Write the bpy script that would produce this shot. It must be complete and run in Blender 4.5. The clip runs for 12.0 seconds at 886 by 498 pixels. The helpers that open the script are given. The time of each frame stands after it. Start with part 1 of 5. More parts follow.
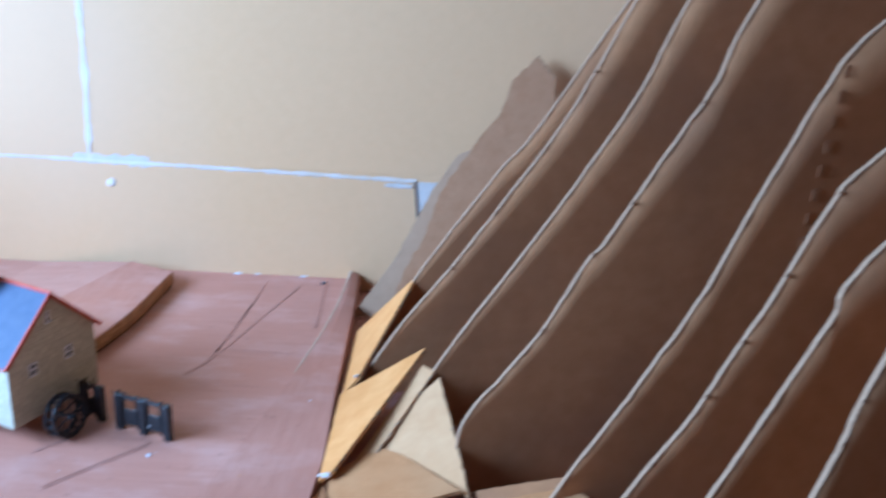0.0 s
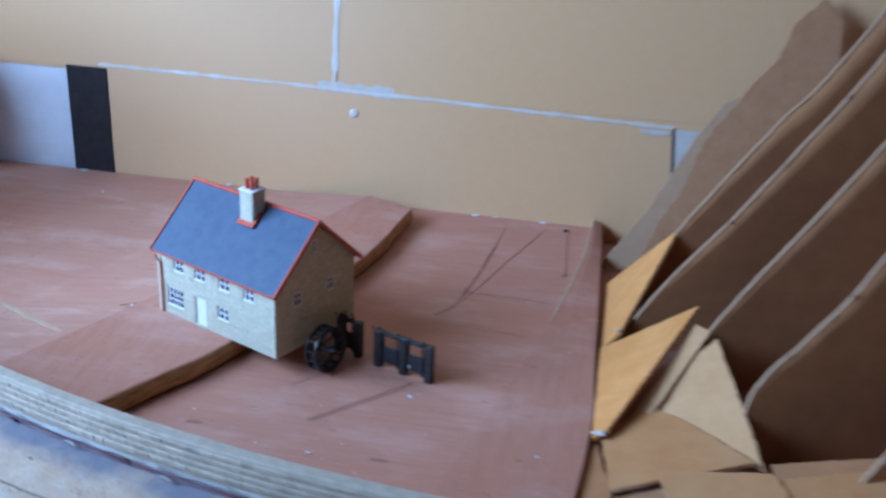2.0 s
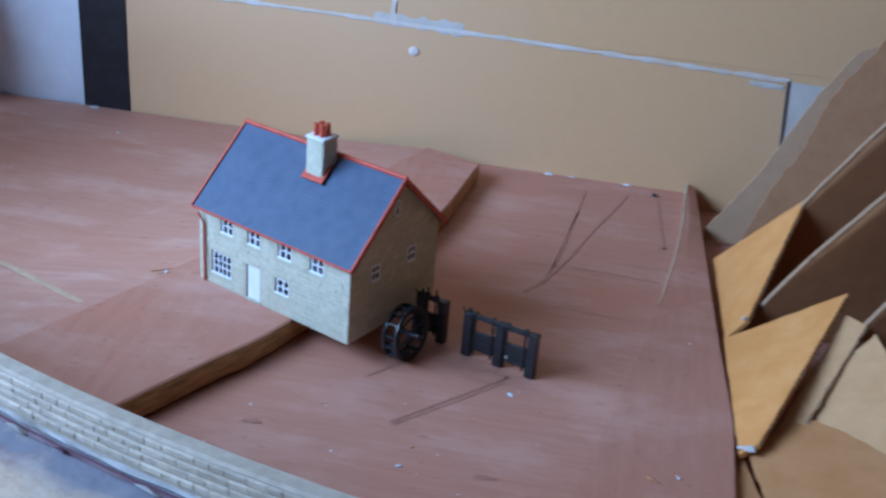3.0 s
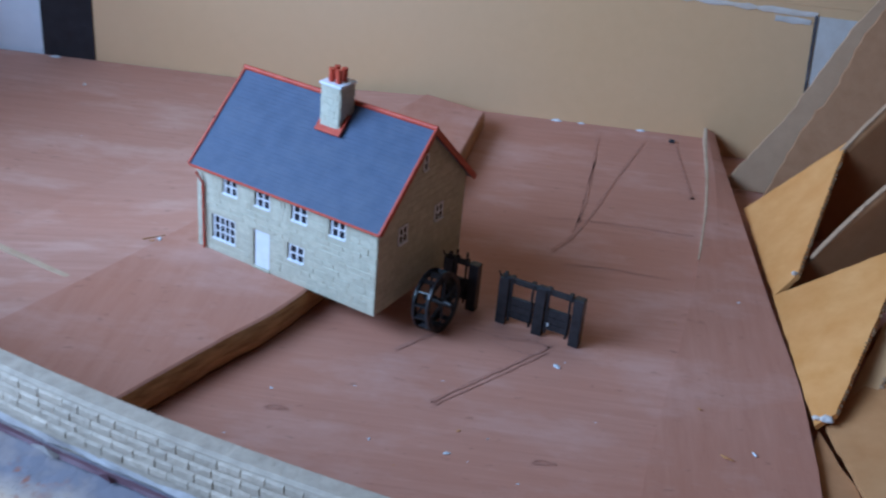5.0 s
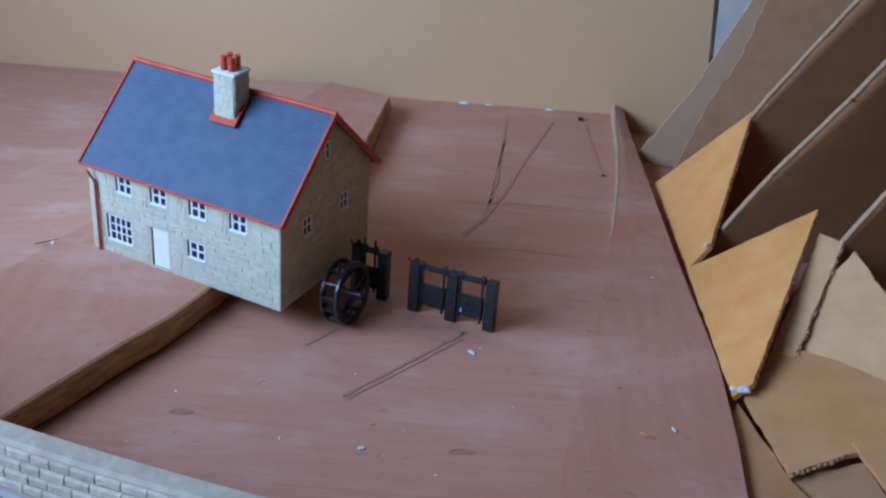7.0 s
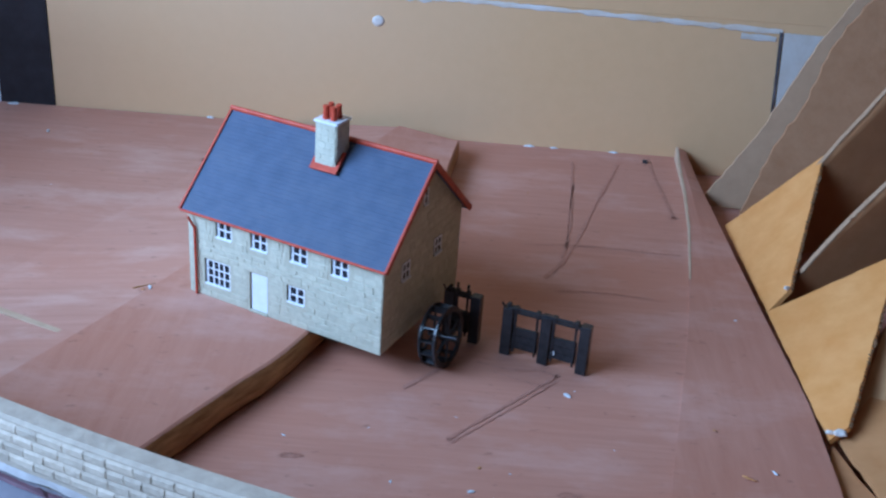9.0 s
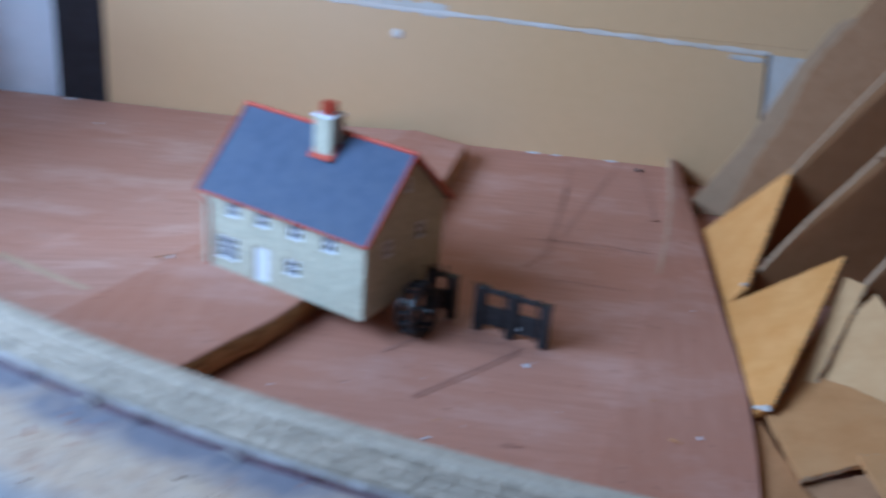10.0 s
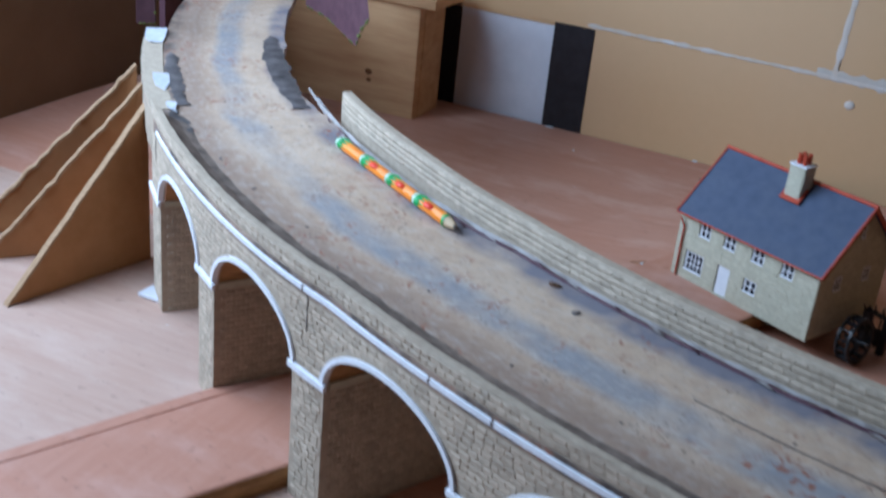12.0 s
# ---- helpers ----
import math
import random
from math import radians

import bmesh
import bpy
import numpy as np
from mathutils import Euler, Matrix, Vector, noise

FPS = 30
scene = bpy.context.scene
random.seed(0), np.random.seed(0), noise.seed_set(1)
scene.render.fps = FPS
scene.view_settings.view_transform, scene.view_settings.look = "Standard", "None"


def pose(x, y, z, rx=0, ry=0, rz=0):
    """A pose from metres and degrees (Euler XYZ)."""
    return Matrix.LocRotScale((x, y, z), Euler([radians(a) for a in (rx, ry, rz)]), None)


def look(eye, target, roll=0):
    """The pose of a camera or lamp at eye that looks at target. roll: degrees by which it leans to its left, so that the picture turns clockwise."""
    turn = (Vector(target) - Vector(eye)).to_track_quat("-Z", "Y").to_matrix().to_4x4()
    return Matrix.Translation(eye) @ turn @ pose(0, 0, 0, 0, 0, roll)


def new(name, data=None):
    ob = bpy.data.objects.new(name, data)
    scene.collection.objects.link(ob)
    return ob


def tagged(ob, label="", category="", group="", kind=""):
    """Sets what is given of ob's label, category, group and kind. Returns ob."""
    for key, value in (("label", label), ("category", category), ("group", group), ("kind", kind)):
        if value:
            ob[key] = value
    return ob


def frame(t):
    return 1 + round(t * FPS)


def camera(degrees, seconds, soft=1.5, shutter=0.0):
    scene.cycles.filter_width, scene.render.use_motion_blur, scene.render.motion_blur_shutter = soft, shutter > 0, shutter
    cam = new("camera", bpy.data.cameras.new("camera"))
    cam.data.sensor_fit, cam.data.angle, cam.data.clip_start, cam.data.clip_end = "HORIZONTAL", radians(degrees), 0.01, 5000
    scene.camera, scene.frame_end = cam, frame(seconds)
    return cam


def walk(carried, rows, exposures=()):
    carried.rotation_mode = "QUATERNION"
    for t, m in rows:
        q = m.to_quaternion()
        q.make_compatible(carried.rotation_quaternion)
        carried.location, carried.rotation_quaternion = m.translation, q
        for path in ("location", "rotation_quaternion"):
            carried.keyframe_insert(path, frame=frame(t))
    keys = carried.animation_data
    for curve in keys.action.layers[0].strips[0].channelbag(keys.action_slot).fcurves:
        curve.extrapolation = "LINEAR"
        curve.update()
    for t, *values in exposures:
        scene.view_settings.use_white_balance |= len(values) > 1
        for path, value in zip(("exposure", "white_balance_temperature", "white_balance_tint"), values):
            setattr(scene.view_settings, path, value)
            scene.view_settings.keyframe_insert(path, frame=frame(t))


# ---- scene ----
cam = camera(43.2, 12.0, soft=2.3, shutter=1.0)
PATH = [
    (0, (0.051, 0.15, 0.473), (-0.018, 2.011, -0.257), 1.9),
    (0.5, (0.03, 0.146, 0.457), (-0.12, 1.994, -0.293), 2.3),
    (1, (0.005, 0.139, 0.451), (-0.214, 1.971, -0.32), 2.7),
    (1.5, (-0.016, 0.138, 0.45), (-0.303, 1.952, -0.343), 3.2),
    (2, (-0.059, 0.186, 0.44), (-0.369, 1.987, -0.373), 2.6),
    (2.5, (-0.129, 0.267, 0.405), (-0.404, 2.045, -0.468), 3.6),
    (3, (-0.168, 0.309, 0.382), (-0.417, 2.084, -0.506), 5.1),
    (3.2, (-0.18, 0.319, 0.376), (-0.431, 2.091, -0.517), 5.3),
    (4.8, (-0.225, 0.362, 0.353), (-0.381, 2.116, -0.596), 5.0),
    (5, (-0.23, 0.368, 0.35), (-0.36, 2.118, -0.61), 5.4),
    (5.5, (-0.24, 0.387, 0.339), (-0.295, 2.144, -0.615), 5.5),
    (6, (-0.261, 0.394, 0.334), (-0.283, 2.153, -0.617), 4.3),
    (6.5, (-0.237, 0.387, 0.335), (-0.258, 2.144, -0.62), 4.4),
    (6.7, (-0.221, 0.385, 0.337), (-0.23, 2.137, -0.628), 4.5),
    (8.3, (-0.252, 0.376, 0.351), (-0.227, 2.16, -0.553), 4.5),
    (8.5, (-0.273, 0.376, 0.346), (-0.243, 2.169, -0.539), 4.0),
    (9, (-0.27, 0.374, 0.348), (-0.283, 2.154, -0.564), 4.3),
    (9.5, (-0.221, 0.353, 0.348), (-0.201, 2.141, -0.548), 5.4),
    (10, (-0.211, 0.294, 0.368), (-0.35, 2.082, -0.518), 4.8),
    (10.5, (-0.221, 0.221, 0.39), (-0.617, 1.965, -0.506), 3.8),
    (11, (-0.258, 0.182, 0.404), (-0.848, 1.893, -0.448), 4.1),
    (11.5, (-0.271, 0.14, 0.404), (-0.993, 1.815, -0.417), 5.5),
    (12, (-0.256, 0.118, 0.399), (-0.992, 1.774, -0.448), 5.9),
]
walk(cam, [(t, look(eye, target, roll)) for t, eye, target, roll in PATH],
     exposures=[(0.0, 0.85, 4300, 9), (0.5, 0.62, 4300, 8), (1.5, 0.25, 4380, 8), (3.2, -0.1, 4560, 10), (5.5, -0.22, 4660, 11), (6.7, -0.2, 4660, 11), (8.5, 0.06, 4500, 9), (9.5, -0.14, 4620, 11),
                (10.5, -0.05, 4820, 8), (11.2, -0.42, 5120, 10), (12.0, -0.68, 5350, 11)])

# ---- light ----
world = bpy.data.worlds.new("daylight")
scene.world = world
world.use_nodes = True
wn = world.node_tree
bg = wn.nodes["Background"]
sky = wn.nodes.new("ShaderNodeTexSky")
sky.sky_type, sky.sun_disc = 'NISHITA', False
sky.sun_elevation, sky.sun_rotation = radians(38), radians(215)
wn.links.new(sky.outputs[0], bg.inputs[0])
bg.inputs[1].default_value = 0.10


def window_light(name, x, y, z, target, w, h, power, colour):
    data = bpy.data.lights.new(name, 'AREA')
    data.shape, data.size, data.size_y, data.energy, data.color = 'RECTANGLE', w, h, power, colour
    ob = new(name, data)
    ob.matrix_world = look((x, y, z), target)
    return ob


window_light("window_daylight", -1.145, 0.50, 0.60, (-0.50, 0.80, 0.12), 0.84, 0.56, 22.5, (0.74, 0.88, 1.0))

# ---- materials ----


def shader(name):
    m = bpy.data.materials.new(name)
    m.use_nodes = True
    t = m.node_tree
    return m, t, t.nodes["Principled BSDF"]


def surface(name, dark, light, scale=(60, 60, 60), rough=0.7, bump=0.2, grain=8.0, stain=None, stain_scale=9.0,
            stain_amount=0.5, detail=6.0, metal=0.0, jitter=0.0, bump_scale=None, distance=0.0006, island=0.0):
    """Noise between two colours, a wider stain over it, and a fine relief."""
    m, t, b = shader(name)
    N, L = t.nodes.new, t.links.new
    co = N("ShaderNodeTexCoord")
    mp = N("ShaderNodeMapping")
    mp.inputs["Scale"].default_value = scale
    L(co.outputs["Object"], mp.inputs["Vector"])
    n1 = N("ShaderNodeTexNoise")
    n1.inputs["Scale"].default_value, n1.inputs["Detail"].default_value = 1.0, detail
    n1.inputs["Roughness"].default_value = 0.62
    L(mp.outputs[0], n1.inputs["Vector"])
    r1 = N("ShaderNodeValToRGB")
    r1.color_ramp.elements[0].position, r1.color_ramp.elements[1].position = 0.3, 0.72
    r1.color_ramp.elements[0].color, r1.color_ramp.elements[1].color = (*dark, 1), (*light, 1)
    L(n1.outputs["Fac"], r1.inputs[0])
    colour = r1.outputs[0]
    if stain:
        n2 = N("ShaderNodeTexNoise")
        n2.inputs["Scale"].default_value, n2.inputs["Detail"].default_value = stain_scale, 3.0
        L(co.outputs["Object"], n2.inputs["Vector"])
        r2 = N("ShaderNodeValToRGB")
        r2.color_ramp.elements[0].position, r2.color_ramp.elements[1].position = 0.45, 0.7
        r2.color_ramp.elements[0].color = (0, 0, 0, 1)
        r2.color_ramp.elements[1].color = (stain_amount,) * 3 + (1,)
        L(n2.outputs["Fac"], r2.inputs[0])
        mx = N("ShaderNodeMix")
        mx.data_type = 'RGBA'
        L(r2.outputs[0], mx.inputs[0])
        L(colour, mx.inputs[6])
        mx.inputs[7].default_value = (*stain, 1)
        colour = mx.outputs[2]
    if jitter or island:
        hs = N("ShaderNodeHueSaturation")
        mr = N("ShaderNodeMapRange")
        mr.inputs["To Min"].default_value = 1 - (jitter or island)
        mr.inputs["To Max"].default_value = 1 + (jitter or island)
        if jitter:
            L(N("ShaderNodeObjectInfo").outputs["Random"], mr.inputs[0])
        else:
            L(N("ShaderNodeNewGeometry").outputs["Random Per Island"], mr.inputs[0])
        L(mr.outputs[0], hs.inputs["Value"])
        L(colour, hs.inputs["Color"])
        colour = hs.outputs[0]
    L(colour, b.inputs["Base Color"])
    n3 = N("ShaderNodeTexNoise")
    n3.inputs["Detail"].default_value = 5.0
    if bump_scale:
        n3.inputs["Scale"].default_value = bump_scale
        L(co.outputs["Object"], n3.inputs["Vector"])
    else:
        n3.inputs["Scale"].default_value = grain
        L(mp.outputs[0], n3.inputs["Vector"])
    bp = N("ShaderNodeBump")
    bp.inputs["Strength"].default_value, bp.inputs["Distance"].default_value = bump, distance
    L(n3.outputs["Fac"], bp.inputs["Height"])
    L(bp.outputs[0], b.inputs["Normal"])
    b.inputs["Roughness"].default_value, b.inputs["Metallic"].default_value = rough, metal
    b.inputs["Specular IOR Level"].default_value = 0.35
    return m




def plywood(name, dark, light, scuff, deep, grain=(14, 260, 60), rough=0.6):
    """Worn veneer: fine grain along x, broad blotches, pale scuffs and a few deeper red stains."""
    m, t, b = shader(name)
    N, L = t.nodes.new, t.links.new
    co = N("ShaderNodeTexCoord")

    def field(scale, size, detail, lo, hi, top, roughness=0.6):
        mp = N("ShaderNodeMapping")
        mp.inputs["Scale"].default_value = scale
        L(co.outputs["Object"], mp.inputs["Vector"])
        n = N("ShaderNodeTexNoise")
        n.inputs["Scale"].default_value, n.inputs["Detail"].default_value = size, detail
        n.inputs["Roughness"].default_value = roughness
        L(mp.outputs[0], n.inputs["Vector"])
        r = N("ShaderNodeMapRange")
        r.inputs["From Min"].default_value, r.inputs["From Max"].default_value = lo, hi
        r.inputs["To Max"].default_value = top
        L(n.outputs["Fac"], r.inputs[0])
        return r.outputs[0], n.outputs["Fac"]

    def mix(fac, a, c):
        n = N("ShaderNodeMix")
        n.data_type = 'RGBA'
        L(fac, n.inputs[0])
        for k, v in ((6, a), (7, c)):
            if isinstance(v, tuple):
                n.inputs[k].default_value = (*v, 1)
            else:
                L(v, n.inputs[k])
        return n.outputs[2]

    fine, fine_raw = field(grain, 1.0, 8.0, 0.28, 0.72, 1.0, 0.7)
    colour = mix(fine, dark, light)
    colour = mix(field((4.5, 9, 6), 1.0, 5.0, 0.42, 0.72, 0.65)[0], colour, deep)
    colour = mix(field((7, 16, 8), 1.3, 7.0, 0.50, 0.72, 0.8, 0.68)[0], colour, scuff)
    colour = mix(field((60, 190, 60), 1.0, 6.0, 0.62, 0.78, 0.35)[0], colour, scuff)
    colour = mix(field((55, 120, 60), 1.7, 5.0, 0.63, 0.72, 0.5)[0], colour, tuple(c * 0.55 for c in dark))
    L(colour, b.inputs["Base Color"])
    bp = N("ShaderNodeBump")
    bp.inputs["Strength"].default_value, bp.inputs["Distance"].default_value = 0.3, 0.0005
    L(fine_raw, bp.inputs["Height"])
    L(bp.outputs[0], b.inputs["Normal"])
    b.inputs["Roughness"].default_value = rough
    b.inputs["Specular IOR Level"].default_value = 0.35
    return m


M_PLY = plywood("red_plywood", (0.44, 0.205, 0.135), (0.54, 0.278, 0.195), (0.60, 0.36, 0.285), (0.48, 0.205, 0.12))
M_PLY_PALE = plywood("pale_plywood", (0.45, 0.29, 0.22), (0.54, 0.37, 0.29), (0.59, 0.435, 0.36), (0.48, 0.30, 0.22), (9, 200, 55))
M_PLY_LEFT = plywood("pinkish_plywood", (0.44, 0.228, 0.158), (0.55, 0.305, 0.225), (0.62, 0.405, 0.325), (0.475, 0.215, 0.135), (12, 220, 55))
M_PLY_STRIP = plywood("red_plywood_strip", (0.42, 0.192, 0.124), (0.51, 0.258, 0.178), (0.57, 0.338, 0.265), (0.455, 0.190, 0.110), (150, 16, 40))
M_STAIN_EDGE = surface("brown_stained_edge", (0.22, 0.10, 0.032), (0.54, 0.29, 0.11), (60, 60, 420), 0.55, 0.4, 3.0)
# dark brown for the shade at the road bed's foot, and for deck crumbs
M_SHADE_CRUMB = surface("foot_shade_and_crumb_brown", (0.06, 0.025, 0.01), (0.14, 0.065, 0.025), (40, 40, 40), 0.7, 0.4, 3.0)
M_PLY_EDGE = surface("raw_plywood_edge", (0.42, 0.28, 0.17), (0.62, 0.47, 0.32), (20, 20, 300), 0.8, 0.4, 3.0)
M_HARDBOARD = surface("tan_hardboard", (0.638, 0.404, 0.198), (0.666, 0.427, 0.212), (90, 90, 90), 0.6, 0.12, 6.0,
                      (0.66, 0.45, 0.27), 2.2, 0.6)
M_FILLER = surface("white_filler", (0.55, 0.56, 0.58), (0.74, 0.75, 0.77), (120, 120, 120), 0.8, 0.6, 3.0)
M_SEAM = surface("rubbed_filler_seam", (0.60, 0.50, 0.39), (0.72, 0.69, 0.66), (45, 45, 45), 0.8, 0.4, 3.0)
M_GLUE = surface("grey_glue", (0.24, 0.20, 0.18), (0.50, 0.47, 0.45), (45, 45, 45), 0.7, 0.8, 3.0)
M_BLACK = surface("black_paint", (0.012, 0.011, 0.013), (0.028, 0.025, 0.03), (70, 70, 70), 0.45, 0.2, 6.0)
M_WHITE_BOARD = surface("white_board", (0.66, 0.67, 0.72), (0.74, 0.75, 0.80), (40, 40, 40), 0.5, 0.1, 6.0)
M_SCRAP = surface("soiled_white_paper", (0.44, 0.46, 0.50), (0.58, 0.60, 0.64), (160, 160, 160), 0.8, 0.4, 3.0)
M_PINE = surface("pine_board", (0.46, 0.25, 0.11), (0.66, 0.42, 0.215), (9, 40, 70), 0.6, 0.25, 4.0,
                 (0.70, 0.46, 0.25), 7.0, 0.5)
M_KNOT = surface("pine_knot", (0.10, 0.04, 0.015), (0.24, 0.10, 0.03), (300, 300, 300), 0.6, 0.2)
M_CARD = surface("brown_cardboard", (0.385, 0.183, 0.070), (0.455, 0.226, 0.092), (70, 70, 70), 0.85, 0.12, 6.0,
                 (0.29, 0.15, 0.075), 10.0, 0.5, distance=0.0003)
M_CARD_DARK = surface("dark_torn_cardboard", (0.36, 0.185, 0.084), (0.43, 0.236, 0.116), (80, 80, 80), 0.9, 0.5, 4.0)
M_CARD_PRINT = surface("faded_print", (0.30, 0.148, 0.064), (0.37, 0.186, 0.082), (200, 200, 200), 0.85, 0.1)
M_FILLER_THIN = surface("thin_grey_filler", (0.52, 0.46, 0.39), (0.63, 0.59, 0.54), (60, 60, 60), 0.85, 0.3, 6.0)
M_CARD_GREY = surface("grey_cardboard", (0.41, 0.262, 0.148), (0.47, 0.308, 0.178), (80, 80, 80), 0.9, 0.3, 6.0)
M_CARD_EDGE = surface("torn_card_edge", (0.33, 0.20, 0.11), (0.46, 0.31, 0.185), (420, 420, 420), 0.95, 0.5, 2.0)
# brown torn edge, darkened in colour for the golden cards' shadow side
M_SHADED_TORN_EDGE = surface("shaded_torn_edge", (0.13, 0.07, 0.03), (0.30, 0.17, 0.08), (420, 420, 420), 0.95, 0.5, 2.0)
M_CARD_GOLD = surface("golden_card", (0.60, 0.270, 0.064), (0.70, 0.350, 0.110), (60, 60, 60), 0.7, 0.2, 6.0,
                      (0.62, 0.27, 0.07), 28.0, 0.35)
M_CARD_CREAM = surface("cream_card", (0.55, 0.315, 0.135), (0.63, 0.385, 0.18), (60, 60, 60), 0.8, 0.2, 6.0,
                       (0.58, 0.33, 0.14), 20.0, 0.4)
M_CARD_PALE = surface("pale_card", (0.47, 0.222, 0.075), (0.55, 0.278, 0.106), (60, 60, 60), 0.8, 0.2, 6.0,
                      (0.52, 0.31, 0.14), 20.0, 0.4)
M_STONE = surface("cream_stone_plastic", (0.48, 0.455, 0.335), (0.615, 0.585, 0.45), (260, 260, 260), 0.6, 0.5, 2.0,
                  jitter=0.06)
M_STONE_BED = surface("stone_mortar", (0.445, 0.415, 0.30), (0.56, 0.53, 0.40), (300, 300, 300), 0.7, 0.6, 2.0)
M_STONE_JOIN = surface("cream_stone_small", (0.46, 0.43, 0.31), (0.58, 0.55, 0.42), (260, 260, 260), 0.6, 0.6, 2.0,
                       island=0.09)
M_SLATE = surface("blue_grey_roof", (0.072, 0.092, 0.146), (0.097, 0.119, 0.184), (120, 120, 120), 0.5, 0.25, 4.0,
                  (0.105, 0.122, 0.168), 60.0, 0.4)
M_RED = surface("red_painted_plastic", (0.38, 0.046, 0.020), (0.53, 0.085, 0.038), (220, 220, 220), 0.5, 0.3, 3.0)
M_WHITE = surface("white_plastic", (0.72, 0.74, 0.77), (0.84, 0.85, 0.87), (200, 200, 200), 0.4, 0.1, 4.0)
M_PANE = surface("dark_window_pane", (0.012, 0.014, 0.02), (0.03, 0.034, 0.045), (80, 80, 80), 0.12, 0.05, 4.0)
M_IRON = surface("black_plastic", (0.018, 0.018, 0.020), (0.036, 0.035, 0.038), (220, 220, 220), 0.26, 0.25, 4.0)
M_BRICK = surface("viaduct_brick_plastic", (0.40, 0.325, 0.24), (0.54, 0.45, 0.345), (300, 300, 300), 0.7, 0.6, 2.0,
                  jitter=0.15)
M_BRICK_JOIN = surface("viaduct_brick_small", (0.40, 0.325, 0.24), (0.54, 0.45, 0.345), (300, 300, 300), 0.7, 0.6, 2.0,
                       island=0.15)
M_MORTAR = surface("viaduct_mortar", (0.37, 0.30, 0.225), (0.50, 0.415, 0.315), (200, 200, 200), 0.8, 0.5, 2.0)
M_STRING = surface("white_string_course", (0.72, 0.74, 0.78), (0.85, 0.86, 0.90), (150, 150, 150), 0.5, 0.2)
M_PURPLE = surface("purple_painted_card", (0.075, 0.033, 0.045), (0.125, 0.06, 0.075), (90, 90, 90), 0.6, 0.4, 3.0)
M_MOSS = surface("green_flock", (0.07, 0.10, 0.02), (0.24, 0.27, 0.09), (500, 500, 500), 1.0, 1.0, 2.0)
M_GRIME = surface("dark_glue_grime", (0.035, 0.03, 0.03), (0.16, 0.14, 0.14), (70, 70, 70), 0.8, 0.8, 3.0)
M_GRIME_BROWN = surface("brown_grime", (0.075, 0.055, 0.045), (0.26, 0.20, 0.16), (90, 90, 90), 0.85, 0.8, 3.0)
M_PENCIL = surface("graphite_mark", (0.37, 0.175, 0.120), (0.52, 0.262, 0.184), (300, 300, 300), 0.6, 0.1)
M_PAINT_ORANGE = surface("orange_pencil_paint", (0.80, 0.20, 0.01), (0.92, 0.30, 0.02), (60, 60, 60), 0.3, 0.05)
M_PAINT_GREEN = surface("green_pencil_paint", (0.01, 0.22, 0.04), (0.03, 0.42, 0.10), (160, 160, 160), 0.3, 0.05)
M_PAINT_RED = surface("red_pencil_paint", (0.75, 0.035, 0.02), (0.85, 0.07, 0.03), (60, 60, 60), 0.3, 0.05)
M_PAINT_WHITE = surface("white_pencil_paint", (0.75, 0.78, 0.75), (0.85, 0.88, 0.85), (60, 60, 60), 0.3, 0.05)
M_RAW_WOOD = surface("raw_pencil_wood", (0.55, 0.40, 0.24), (0.72, 0.56, 0.37), (90, 90, 400), 0.8, 0.2)
M_ROOM = surface("grey_room_wall", (0.38, 0.38, 0.38), (0.44, 0.44, 0.43), (8, 8, 8), 0.9, 0.1)
M_ROOM_DARK = surface("brown_room_wall", (0.20, 0.12, 0.06), (0.26, 0.16, 0.085), (8, 8, 8), 0.8, 0.1)
M_CARPET = surface("dark_carpet", (0.10, 0.07, 0.05), (0.16, 0.12, 0.09), (200, 200, 200), 1.0, 0.8)


